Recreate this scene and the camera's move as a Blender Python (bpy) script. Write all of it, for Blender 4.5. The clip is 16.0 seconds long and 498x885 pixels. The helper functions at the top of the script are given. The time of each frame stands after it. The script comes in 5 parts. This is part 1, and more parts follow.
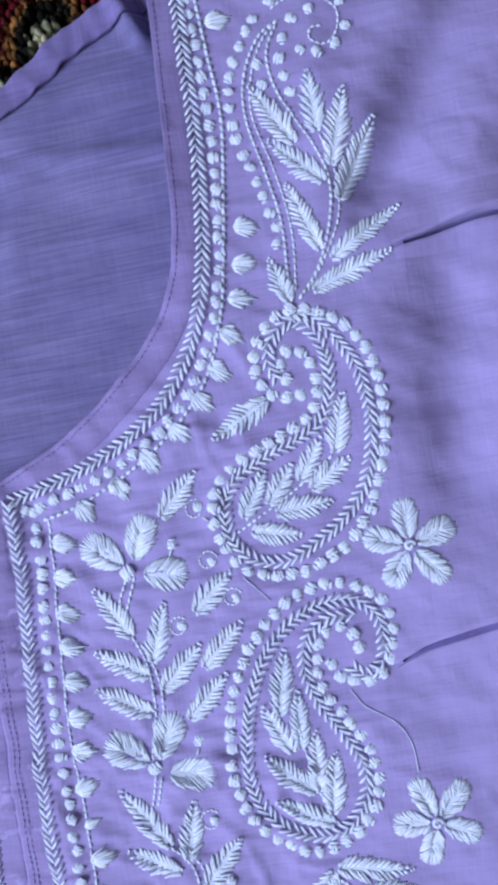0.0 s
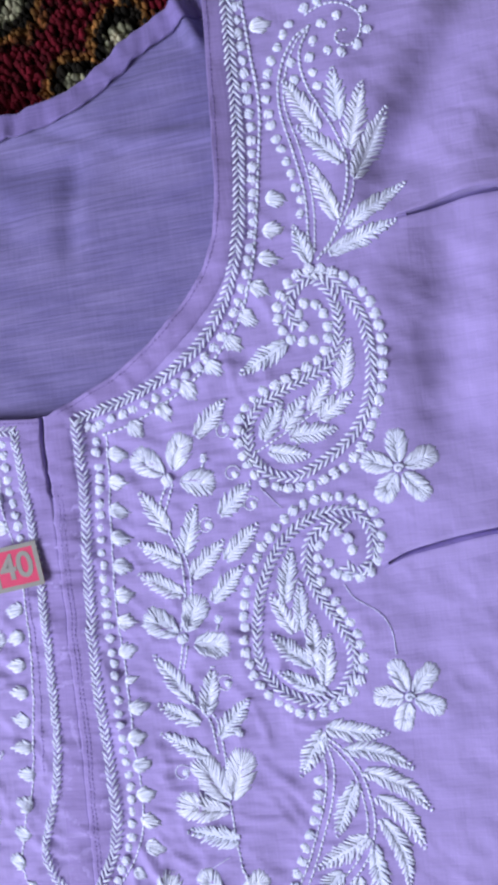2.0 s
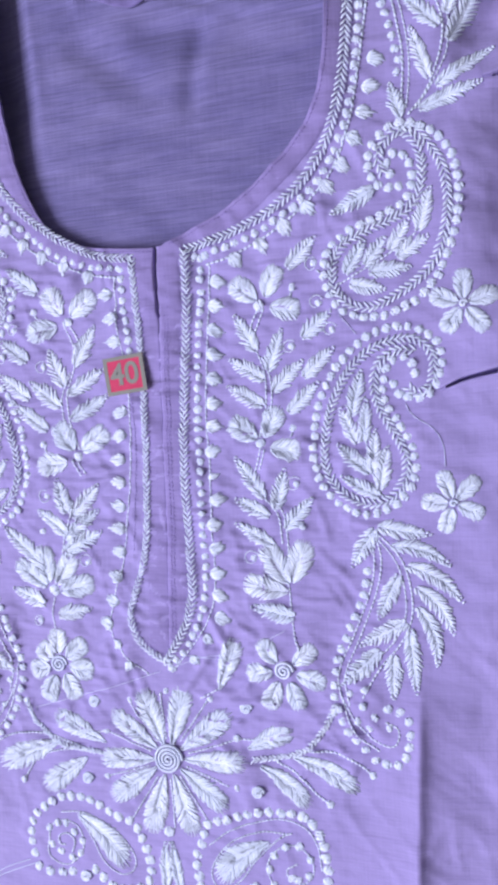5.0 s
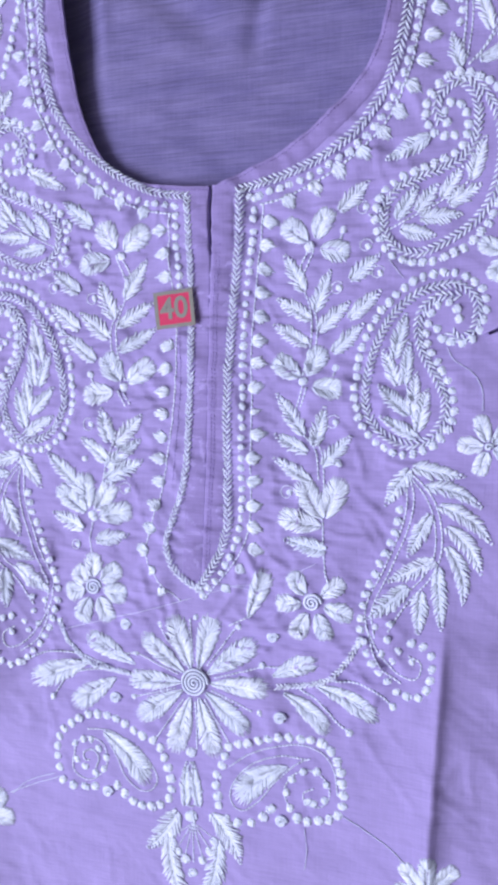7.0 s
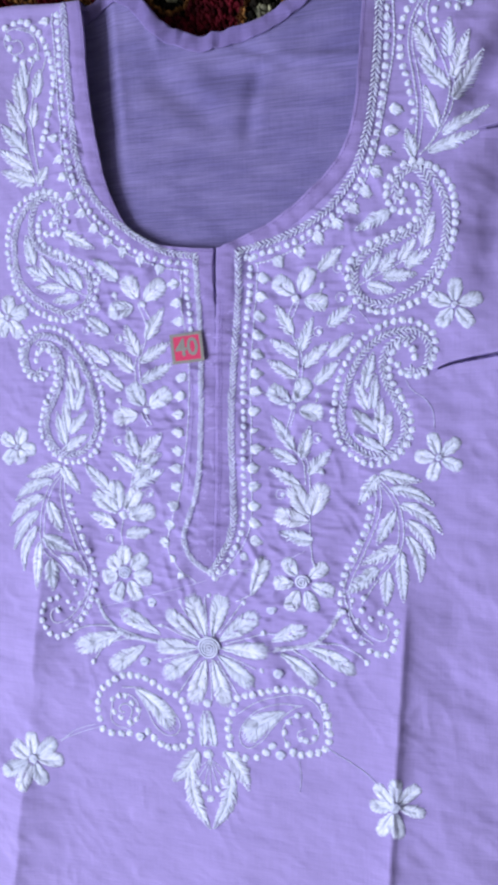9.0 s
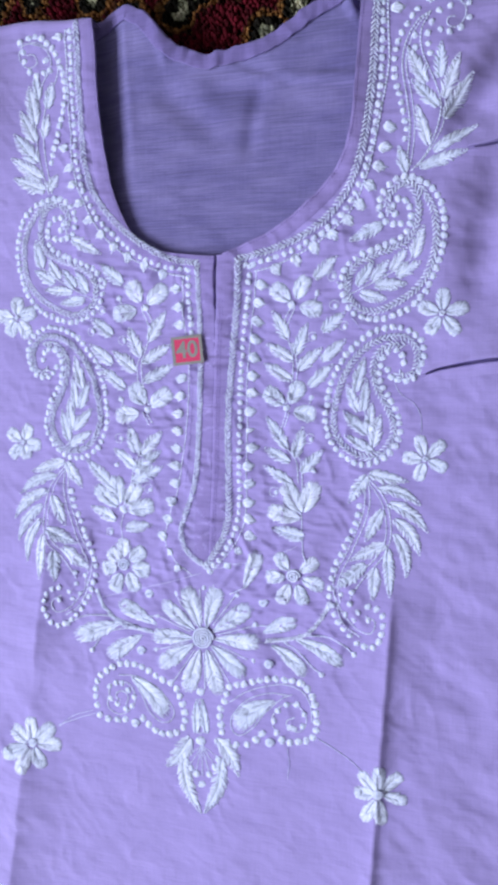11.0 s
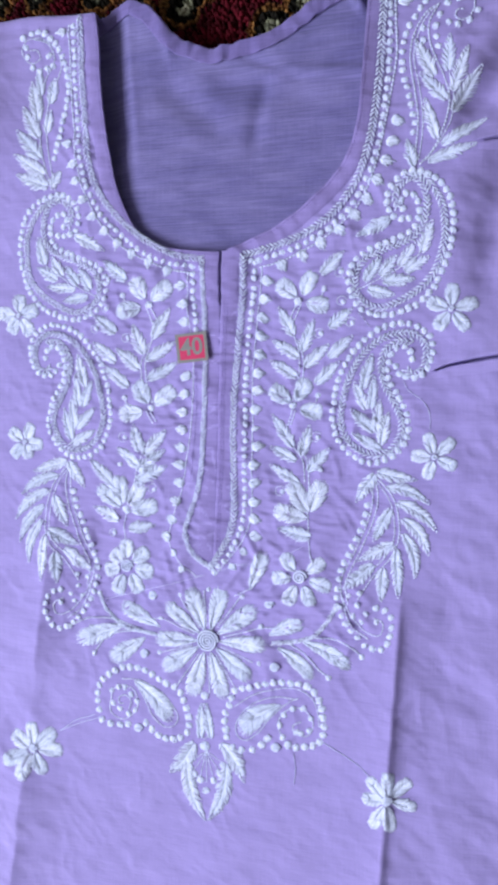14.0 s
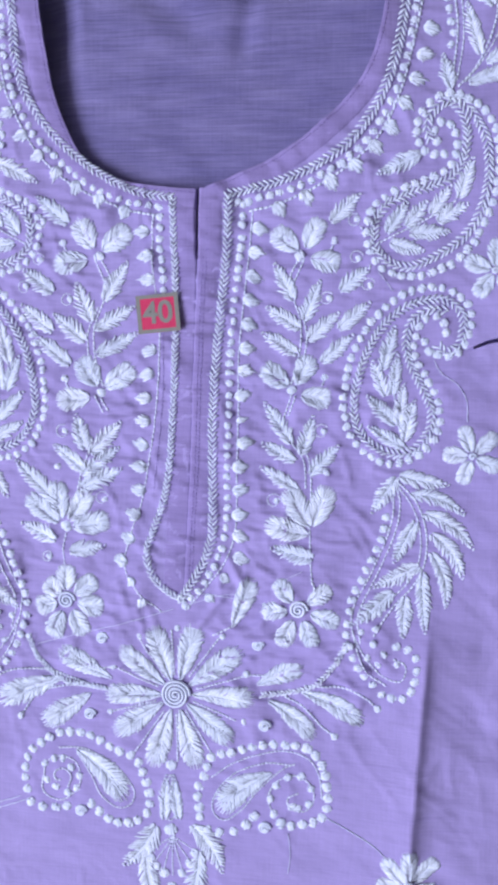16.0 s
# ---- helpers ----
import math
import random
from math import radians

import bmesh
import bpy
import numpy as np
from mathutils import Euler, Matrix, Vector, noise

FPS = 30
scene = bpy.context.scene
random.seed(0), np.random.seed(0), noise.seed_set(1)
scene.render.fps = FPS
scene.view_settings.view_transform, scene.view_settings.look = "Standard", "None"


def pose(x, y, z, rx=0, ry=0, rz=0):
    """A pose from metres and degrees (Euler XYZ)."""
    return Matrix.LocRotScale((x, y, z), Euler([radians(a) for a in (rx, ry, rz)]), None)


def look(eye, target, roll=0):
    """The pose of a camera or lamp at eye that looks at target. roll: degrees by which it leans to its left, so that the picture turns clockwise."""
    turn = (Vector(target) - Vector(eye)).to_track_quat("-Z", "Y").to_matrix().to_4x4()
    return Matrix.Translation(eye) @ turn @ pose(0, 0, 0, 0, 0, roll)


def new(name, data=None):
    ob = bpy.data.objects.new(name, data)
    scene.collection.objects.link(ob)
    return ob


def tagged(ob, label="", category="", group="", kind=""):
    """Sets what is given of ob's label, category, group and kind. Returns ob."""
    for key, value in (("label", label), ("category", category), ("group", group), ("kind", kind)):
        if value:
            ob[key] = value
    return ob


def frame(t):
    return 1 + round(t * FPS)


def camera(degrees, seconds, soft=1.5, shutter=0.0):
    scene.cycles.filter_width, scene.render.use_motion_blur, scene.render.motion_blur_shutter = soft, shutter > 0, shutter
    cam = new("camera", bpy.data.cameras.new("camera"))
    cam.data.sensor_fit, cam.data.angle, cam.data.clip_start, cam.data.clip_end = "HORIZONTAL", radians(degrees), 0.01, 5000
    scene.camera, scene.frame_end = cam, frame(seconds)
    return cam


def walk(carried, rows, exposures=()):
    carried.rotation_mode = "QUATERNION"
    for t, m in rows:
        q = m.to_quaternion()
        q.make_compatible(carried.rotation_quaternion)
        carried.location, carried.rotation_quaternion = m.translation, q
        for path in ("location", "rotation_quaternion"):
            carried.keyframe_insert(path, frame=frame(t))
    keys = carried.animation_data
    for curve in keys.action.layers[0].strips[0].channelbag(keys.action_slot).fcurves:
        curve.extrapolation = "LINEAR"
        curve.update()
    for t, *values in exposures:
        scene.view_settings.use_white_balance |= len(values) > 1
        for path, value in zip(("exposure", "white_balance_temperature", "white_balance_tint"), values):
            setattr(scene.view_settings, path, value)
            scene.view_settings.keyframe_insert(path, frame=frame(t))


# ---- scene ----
cam = camera(37.3, 16.0, soft=4.2)
PATH = [
    (0, 0.0987, 0.0019, 0.2298, -0.08, 4.69, -10.52),
    (0.5, 0.1065, 0.0013, 0.2428, -0.28, 5.48, -9.86),
    (1, 0.1101, -0.0019, 0.2538, -0.51, 6.22, -9.41),
    (1.5, 0.1151, -0.0089, 0.2643, -0.71, 7.82, -8.85),
    (2, 0.1167, -0.0185, 0.2780, -1.28, 9.71, -7.91),
    (2.5, 0.1187, -0.0281, 0.2908, -1.68, 10.59, -7.45),
    (3, 0.1181, -0.0386, 0.2979, -2.48, 11.93, -6.59),
    (3.5, 0.1187, -0.0452, 0.3084, -2.69, 12.39, -6.11),
    (4, 0.1222, -0.0546, 0.3160, -2.79, 13.46, -5.14),
    (4.5, 0.1218, -0.0620, 0.3205, -3.05, 14.37, -4.03),
    (5, 0.1152, -0.0770, 0.3254, -3.00, 15.07, -3.12),
    (5.2, 0.1140, -0.0789, 0.3270, -3.06, 15.51, -2.69),
    (7.3, 0.1036, -0.1008, 0.3484, -3.07, 16.30, 0.67),
    (7.5, 0.1096, -0.0924, 0.3563, -2.13, 17.41, 0.91),
    (8, 0.1161, -0.0673, 0.3934, -2.57, 17.96, -1.70),
    (8.5, 0.1230, -0.0642, 0.4206, -4.37, 16.81, -2.17),
    (9, 0.1226, -0.0740, 0.4235, -5.14, 15.37, -0.70),
    (11.5, 0.1338, -0.0769, 0.4436, -4.27, 16.04, 0.42),
    (12, 0.1331, -0.0787, 0.4434, -4.14, 16.41, 0.45),
    (12.5, 0.1328, -0.0807, 0.4456, -4.05, 16.44, 0.49),
    (13, 0.1339, -0.0812, 0.4433, -4.03, 16.43, 0.51),
    (13.5, 0.1332, -0.0813, 0.4408, -4.10, 16.45, 0.53),
    (14, 0.1275, -0.0831, 0.4359, -3.74, 15.73, 0.39),
    (14.5, 0.0998, -0.0883, 0.4076, -3.52, 12.47, 0.99),
    (15, 0.0729, -0.0935, 0.3758, -3.63, 10.30, 1.29),
    (15.5, 0.0615, -0.0900, 0.3592, -3.91, 8.97, 1.17),
    (16, 0.0542, -0.0921, 0.3475, -3.71, 6.89, 1.05),
]
walk(cam, [(t, pose(*row)) for t, *row in PATH], exposures=[
    (0, -0.12, 5800, 4), (0.7, 0.0, 6300, 9), (1.5, 0.07, 6450, 11), (5, 0.08, 6500, 11), (7.5, 0.06, 6450, 10.5), (9, 0.04, 6400, 10), (11.5, 0.02, 6250, 7.5), (13.5, 0.0, 6250, 7.5), (14.5, 0.05, 6300, 8.5), (16, -0.03, 6350, 9),
])

# ---- daylight: overcast sky outside, and the window that lets it in ----
world = bpy.data.worlds.new("world")
scene.world = world
world.use_nodes = True
wn = world.node_tree.nodes
sky = wn.new("ShaderNodeTexSky")
sky.sky_type, sky.sun_disc = "NISHITA", False
sky.sun_elevation, sky.sun_rotation = radians(42), radians(120)
wn["Background"].inputs["Strength"].default_value = 0.12
world.node_tree.links.new(sky.outputs[0], wn["Background"].inputs["Color"])
window_data = bpy.data.lights.new("window_daylight", "AREA")
window_data.shape, window_data.size, window_data.size_y = "RECTANGLE", 1.7, 1.3
window_data.energy, window_data.color = 140, (0.88, 0.94, 1.0)
window_light = new("window_daylight", window_data)
window_light.matrix_world = look((-2.02, -0.9, 1.75), (-1.02, -0.9, 1.20))

MM = 0.001
rng = random.Random(7)


# ---- materials ----
def material(name):
    m = bpy.data.materials.new(name)
    m.use_nodes = True
    nt = m.node_tree
    return m, nt, nt.nodes["Principled BSDF"]


def node(nt, kind, **values):
    n = nt.nodes.new(kind)
    for key, value in values.items():
        n.inputs[key].default_value = value
    return n


def ramp(nt, source, stops):
    r = nt.nodes.new("ShaderNodeValToRGB")
    e = r.color_ramp.elements
    while len(e) < len(stops):
        e.new(0.5)
    for k, (at, c) in enumerate(stops):
        e[k].position, e[k].color = at, (*c, 1)
    nt.links.new(source, r.inputs[0])
    return r.outputs[0]


def mixed(nt, a, b, factor, mode="MIX"):
    n = nt.nodes.new("ShaderNodeMix")
    n.data_type, n.blend_type = "RGBA", mode
    for socket, value in ((n.inputs[6], a), (n.inputs[7], b), (n.inputs[0], factor)):
        if isinstance(value, bpy.types.NodeSocket):
            nt.links.new(value, socket)
        else:
            socket.default_value = value
    return n.outputs[2]


def place(nt, scale, turn=0.0):
    """World position, stretched by scale."""
    g = nt.nodes.new("ShaderNodeNewGeometry")
    m = node(nt, "ShaderNodeMapping", Scale=scale, Rotation=(0, 0, turn))
    nt.links.new(g.outputs["Position"], m.inputs[0])
    return m.outputs[0]


def cotton(name, colour, slub=0.18, relief=0.35, puckered=False, uneven=0.93, cross=0.42):
    """Woven cotton: slubs along both thread directions, faint blotches, fine weave relief."""
    m, nt, b = material(name)
    threads = []
    for scale in ((38, 1150, 40), (1150, 60, 40)):
        n = node(nt, "ShaderNodeTexNoise", Scale=1.0, Detail=2.0)
        nt.links.new(place(nt, scale), n.inputs["Vector"])
        threads.append(n.outputs["Fac"])
    weave = mixed(nt, ramp(nt, threads[0], [(0.3, (0, 0, 0)), (0.7, (1, 1, 1))]), ramp(nt, threads[1], [(0.3, (0, 0, 0)), (0.7, (1, 1, 1))]), cross)
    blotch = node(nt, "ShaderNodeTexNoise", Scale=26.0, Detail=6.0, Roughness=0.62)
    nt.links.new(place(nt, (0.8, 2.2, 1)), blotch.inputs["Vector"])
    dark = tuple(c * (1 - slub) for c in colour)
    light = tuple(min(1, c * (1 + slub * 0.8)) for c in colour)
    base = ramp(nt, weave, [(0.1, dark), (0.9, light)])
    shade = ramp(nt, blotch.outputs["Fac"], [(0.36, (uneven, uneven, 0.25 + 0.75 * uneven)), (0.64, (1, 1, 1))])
    nt.links.new(mixed(nt, base, shade, 1.0, "MULTIPLY"), b.inputs["Base Color"])
    bump = node(nt, "ShaderNodeBump", Strength=relief, Distance=0.00025)
    nt.links.new(weave, bump.inputs["Height"])
    # soft wrinkles of worn cotton
    wr = node(nt, "ShaderNodeTexNoise", Scale=1.0, Detail=3.0, Roughness=0.55)
    nt.links.new(place(nt, (60, 110, 30), 0.35), wr.inputs["Vector"])
    bump2 = node(nt, "ShaderNodeBump", Strength=0.2, Distance=0.004)
    nt.links.new(wr.outputs["Fac"], bump2.inputs["Height"])
    nt.links.new(bump.outputs[0], bump2.inputs["Normal"])
    nt.links.new(bump2.outputs[0], b.inputs["Normal"])
    if puckered:
        # sharp little gathers inside the stitched yoke only
        rd = node(nt, "ShaderNodeTexNoise", Scale=1.0, Detail=2.5, Roughness=0.5)
        rd.noise_type = "RIDGED_MULTIFRACTAL"
        nt.links.new(place(nt, (60, 170, 20), 0.45), rd.inputs["Vector"])
        mask = node(nt, "ShaderNodeTexGradient")
        mask.gradient_type = "SPHERICAL"
        mp = node(nt, "ShaderNodeMapping", Location=(0.12, 0.45, 0), Scale=(7.0, 4.6, 0.0))
        g = nt.nodes.new("ShaderNodeNewGeometry")
        nt.links.new(g.outputs["Position"], mp.inputs[0])
        nt.links.new(mp.outputs[0], mask.inputs[0])
        gain = ramp(nt, mask.outputs["Fac"], [(0.0, (0, 0, 0)), (0.3, (1, 1, 1))])
        bump3 = node(nt, "ShaderNodeBump", Distance=0.0022)
        amount = node(nt, "ShaderNodeMath")
        amount.operation = "MULTIPLY"
        nt.links.new(gain, amount.inputs[0])
        amount.inputs[1].default_value = 1.0
        nt.links.new(amount.outputs[0], bump3.inputs["Strength"])
        nt.links.new(rd.outputs["Fac"], bump3.inputs["Height"])
        nt.links.new(bump2.outputs[0], bump3.inputs["Normal"])
        nt.links.new(bump3.outputs[0], b.inputs["Normal"])
    b.inputs["Roughness"].default_value = 0.85
    b.inputs["Specular IOR Level"].default_value = 0.2
    b.inputs["Sheen Weight"].default_value = 0.15
    b.inputs["Sheen Roughness"].default_value = 0.5
    return m


def thread_material(name, colour, rough=0.55):
    """Loose cotton floss: slight change from stitch to stitch and fine fibre relief."""
    m, nt, b = material(name)
    g = nt.nodes.new("ShaderNodeNewGeometry")
    tone = ramp(nt, g.outputs["Random Per Island"], [(0.0, tuple(c * 0.78 for c in colour)), (0.6, colour), (1.0, tuple(min(1, c * 1.1) for c in colour))])
    n = node(nt, "ShaderNodeTexNoise", Scale=1400.0, Detail=2.0)
    nt.links.new(place(nt, (1, 1, 1)), n.inputs["Vector"])
    fibre = ramp(nt, n.outputs["Fac"], [(0.3, (0.86, 0.86, 0.88)), (0.7, (1, 1, 1))])
    info = nt.nodes.new("ShaderNodeObjectInfo")
    piece = ramp(nt, info.outputs["Random"], [(0.0, (0.88, 0.90, 0.92)), (1.0, (1, 1, 1))])
    nt.links.new(mixed(nt, mixed(nt, tone, piece, 1.0, "MULTIPLY"), fibre, 1.0, "MULTIPLY"), b.inputs["Base Color"])
    bump = node(nt, "ShaderNodeBump", Strength=0.5, Distance=0.0002)
    nt.links.new(n.outputs["Fac"], bump.inputs["Height"])
    nt.links.new(bump.outputs[0], b.inputs["Normal"])
    b.inputs["Roughness"].default_value = rough
    b.inputs["Specular IOR Level"].default_value = 0.2
    b.inputs["Sheen Weight"].default_value = 0.2
    return m


def plain(name, colour, rough=0.6, spots=0.12, scale=300.0):
    m, nt, b = material(name)
    n = node(nt, "ShaderNodeTexNoise", Scale=scale, Detail=4.0)
    nt.links.new(place(nt, (1, 1, 1)), n.inputs["Vector"])
    col = ramp(nt, n.outputs["Fac"], [(0.3, tuple(c * (1 - spots) for c in colour)), (0.7, colour)])
    nt.links.new(col, b.inputs["Base Color"])
    b.inputs["Roughness"].default_value = rough
    return m


LILAC = cotton("lilac_cotton", (0.322, 0.252, 0.568), 0.075, puckered=True)
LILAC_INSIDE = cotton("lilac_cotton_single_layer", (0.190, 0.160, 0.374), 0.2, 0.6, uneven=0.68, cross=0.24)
# inner hem: the same cotton, with its shade put into a darker colour
LILAC_HEM_SHADED = cotton("lilac_cotton_inner_hem_shaded", (0.172, 0.130, 0.345), 0.15, puckered=True, uneven=0.86)
LILAC_DOUBLE = cotton("lilac_cotton_double_layer", (0.265, 0.20, 0.475), 0.10, puckered=True)
LILAC_THREAD = thread_material("lilac_sewing_thread", (0.20, 0.13, 0.42))
WHITE = thread_material("white_floss", (0.70, 0.715, 0.96))
TAG_RED = plain("red_foil", (0.56, 0.018, 0.11), 0.65)
TAG_GREY = plain("grey_print", (0.21, 0.195, 0.205), 0.55)


def carpet_material():
    """Patterned wool pile: ragged dark flowers with pale hearts and rust rims on a maroon ground."""
    m, nt, b = material("patterned_wool_pile")
    pos = place(nt, (1, 1, 1))
    n = node(nt, "ShaderNodeTexNoise", Scale=46.0, Detail=3.0, Roughness=0.6)
    nt.links.new(pos, n.inputs["Vector"])
    warp = node(nt, "ShaderNodeVectorMath")
    warp.operation = "MULTIPLY_ADD"
    warp.inputs[1].default_value = (0.026, 0.026, 0.0)
    nt.links.new(n.outputs["Color"], warp.inputs[0])
    nt.links.new(pos, warp.inputs[2])
    flat = node(nt, "ShaderNodeVectorMath")
    flat.operation = "MULTIPLY"
    flat.inputs[1].default_value = (1, 1, 0)
    nt.links.new(warp.outputs[0], flat.inputs[0])
    cell = node(nt, "ShaderNodeTexVoronoi", Scale=27.0, Randomness=0.75)
    cell.voronoi_dimensions = "2D"
    nt.links.new(flat.outputs[0], cell.inputs["Vector"])
    flower = ramp(nt, cell.outputs["Distance"], [(0.0, (0.62, 0.58, 0.45)), (0.14, (0.36, 0.36, 0.25)), (0.19, (0.012, 0.010, 0.008)), (0.33, (0.010, 0.008, 0.007)), (0.37, (0.30, 0.14, 0.045)), (0.43, (0.15, 0.05, 0.02)), (0.46, (0.010, 0.006, 0.005)), (0.49, (0.11, 0.006, 0.016))])
    v = node(nt, "ShaderNodeTexNoise", Scale=130.0, Detail=1.5)
    nt.links.new(pos, v.inputs["Vector"])
    fleck = ramp(nt, v.outputs["Fac"], [(0.35, (0.45, 0.45, 0.45)), (0.65, (1.25, 1.2, 1.15))])
    g = nt.nodes.new("ShaderNodeNewGeometry")
    tone = ramp(nt, g.outputs["Random Per Island"], [(0.0, (0.5, 0.5, 0.5)), (1.0, (1, 1, 1))])
    nt.links.new(mixed(nt, mixed(nt, flower, fleck, 1.0, "MULTIPLY"), tone, 1.0, "MULTIPLY"), b.inputs["Base Color"])
    b.inputs["Roughness"].default_value = 0.95
    b.inputs["Specular IOR Level"].default_value = 0.1
    return m


CARPET = carpet_material()


# ---- mesh helpers ----
def mesh_of(name, verts, faces, mat, smooth=True):
    me = bpy.data.meshes.new(name)
    me.from_pydata([tuple(v) for v in verts], [], [tuple(f) for f in faces])
    me.materials.append(mat)
    if smooth:
        me.polygons.foreach_set("use_smooth", [True] * len(me.polygons))
    me.update()
    return me


def part(name, data, parent=None, label=""):
    ob = new(name, data)
    if parent is not None:
        ob.parent = parent
    if label:
        ob["label"] = label
    return ob


def spline(points, step):
    """Points at even steps along a smooth curve through the given ones."""
    p = np.array(points, float)
    p = np.vstack([2 * p[0] - p[1], p, 2 * p[-1] - p[-2]])
    fine = []
    for k in range(1, len(p) - 2):
        a, b, c, d = p[k - 1], p[k], p[k + 1], p[k + 2]
        u = np.linspace(0, 1, 24, endpoint=False)[:, None]
        fine.append(0.5 * (2 * b + (c - a) * u + (2 * a - 5 * b + 4 * c - d) * u ** 2 + (3 * b - a - 3 * c + d) * u ** 3))
    fine = np.vstack(fine + [p[-2:-1]])
    s = np.concatenate([[0], np.cumsum(np.hypot(*np.diff(fine, axis=0).T))])
    n = max(2, int(round(s[-1] / step)) + 1)
    at = np.linspace(0, s[-1], n)
    return np.stack([np.interp(at, s, fine[:, 0]), np.interp(at, s, fine[:, 1])], 1)


def sides(line):
    """Unit directions and left normals along a polyline."""
    d = np.gradient(line, axis=0)
    d /= np.hypot(d[:, 0], d[:, 1])[:, None] + 1e-9
    return d, np.stack([-d[:, 1], d[:, 0]], 1)


# ---- the shape of the cloth, in millimetres ----
def wave(x, y, size, seed):
    return noise.noise(Vector((x / size, y / size, seed)))


def ridge(x, y, ax, ay, bx, by, width, fade=30.0):
    """1 on the line a-b, falling off across it and past its ends; also the signed distance across it."""
    dx, dy = bx - ax, by - ay
    length = math.hypot(dx, dy)
    u = ((x - ax) * dx + (y - ay) * dy) / length
    v = ((x - ax) * -dy + (y - ay) * dx) / length
    past = max(0.0, -u, u - length)
    return math.exp(-(v / width) ** 2 - (past / fade) ** 2), v


def crest(x, y, ax, ay, bx, by, gentle, steep, fade=40.0):
    """A pressed fold: rises gently to a sharp line and falls steeply past it."""
    dx, dy = bx - ax, by - ay
    length = math.hypot(dx, dy)
    u = ((x - ax) * dx + (y - ay) * dy) / length
    v = ((x - ax) * -dy + (y - ay) * dx) / length
    past = max(0.0, -u, u - length)
    return math.exp(-(v / steep if v > 0 else -v / gentle) - (past / fade) ** 2)


def crinkle(x, y):
    """Sharp little gathers: creases that wander sideways, and others aslant."""
    wx, wy = x + 9 * wave(x, y, 34, 31.0), y + 7 * wave(x, y, 26, 37.0)
    a = max(0.0, 1 - 4.2 * abs(noise.noise(Vector((wx / 34, wy / 9.5, 41.0)))))
    b = max(0.0, 1 - 4.2 * abs(noise.noise(Vector(((0.8 * wx + 0.6 * wy) / 11, (0.8 * wy - 0.6 * wx) / 36, 43.0)))))
    return a * a * (0.5 + wave(x, y, 40, 47.0)) + 0.8 * b * b * (0.5 + wave(x, y, 33, 53.0))


def cloth_shape(x, y):
    """Height of the front cloth over the mean plane."""
    z = 1.5 * wave(x, y, 60, 1.5) + 0.6 * wave(x, 1.6 * y, 26, 4.0)
    # puckers where the stitches pull the cloth together
    pulled = math.exp(-max(0.0, abs(x + 17) - 95) / 18) * math.exp(-max(0.0, -255 - y) / 20)
    z += pulled * (0.5 * wave(x + 0.6 * y, y - 0.4 * x, 11, 9.0) + 1.0 * wave(x + 0.5 * y, 2.2 * y - x, 24, 6.0))
    z += (0.55 + 1.25 * pulled) * crinkle(x, y)
    beside = math.exp(-((abs(x + 15 + 0.02 * y) - 30) / 15) ** 2) * (1.0 if y < 0 else math.exp(-y / 12))
    z += 0.9 * beside * noise.noise(Vector((x / 15, (y + 0.35 * abs(x + 15)) / 4.2, 2.0))) * (1.0 if y > -215 else 0.0)
    # broad valley from the shoulder down the right side
    e, v = ridge(x, y, 172, 140, 137, 78, 10, 18)
    z -= 3.2 * e
    e, v = ridge(x, y, 156, 132, 119, 80, 10, 16)
    z += 2.4 * e
    # a slack hollow past the large paisleys
    e, v = ridge(x, y, 152, 52, 144, -16, 13, 14)
    z -= 5.0 * e
    # the sleeve swells up past the other shoulder
    z += 14.0 * math.exp(-((x + 188) / 31) ** 2 - ((y - 100) / 40) ** 2)
    # crumpled cloth under the point of the placket
    e, v = ridge(x, y, -50, -188, -46, -198, 1.8, 4)
    z += 1.1 * e
    e, v = ridge(x, y, -36, -196, -32, -206, 1.6, 4)
    z += 1.0 * e
    e, v = ridge(x, y, 3, -188, -8, -203, 1.7, 4)
    z += 1.1 * e
    e, v = ridge(x, y, 12, -180, 8, -196, 1.6, 4)
    z += 0.9 * e
    # the neck stands up a little at its edge
    if y > 30:
        z += 5.0 * min(1.0, (y - 30) / 50) * math.exp(-max(0.0, x - 70) / 15) * (1.0 if x > 0 else 0.0)
    e, v = ridge(x, y, 188, 116, 160, 72, 10, 20)
    z += 1.6 * e
    # the right side falls away towards the sleeve
    z -= 0.19 * max(0.0, x - 122) * min(1.0, max(0.0, (y + 20) / 80))
    # pressed length folds below the yoke
    z += 3.8 * crest(x, y, 98, -218, 85, -480, 70, 13, 22) + 2.2 * crest(x, y, 98, -222, 85, -480, 8, 2.2, 14)
    z += 7.5 * crest(x, y, -131, -188, -142, -262, 40, 19, 18) * (1.0 if y > -262 else math.exp(-((y + 262) / 60) ** 2))
    z += 7.5 * crest(x, y, -142, -262, -170, -480, 50, 19, 30) * (1 - math.exp(-((y + 262) / 60) ** 2) if y < -262 else 0.0)
    # slack crumples past the embroidery
    slack = min(1.0, max(0.0, (x - 98) / 25)) + 0.6 * min(1.0, max(0.0, (-128 - x) / 25)) + 0.45 * min(1.0, max(0.0, (-275 - y) / 30))
    z += min(1.0, slack) * (2.4 * wave(0.55 * x - 0.25 * y, 1.3 * y + 0.35 * x, 27, 21.0) + 0.7 * wave(0.7 * x - 0.3 * y, 1.4 * y + 0.4 * x, 10, 23.0))
    # slack cloth above and below the deeper crease
    e, v = ridge(x, y, 142, 66, 185, 74, 9, 14)
    z += 3.0 * e
    e, v = ridge(x, y, 122, -82, 165, -80, 5, 14)
    z += 0.9 * e
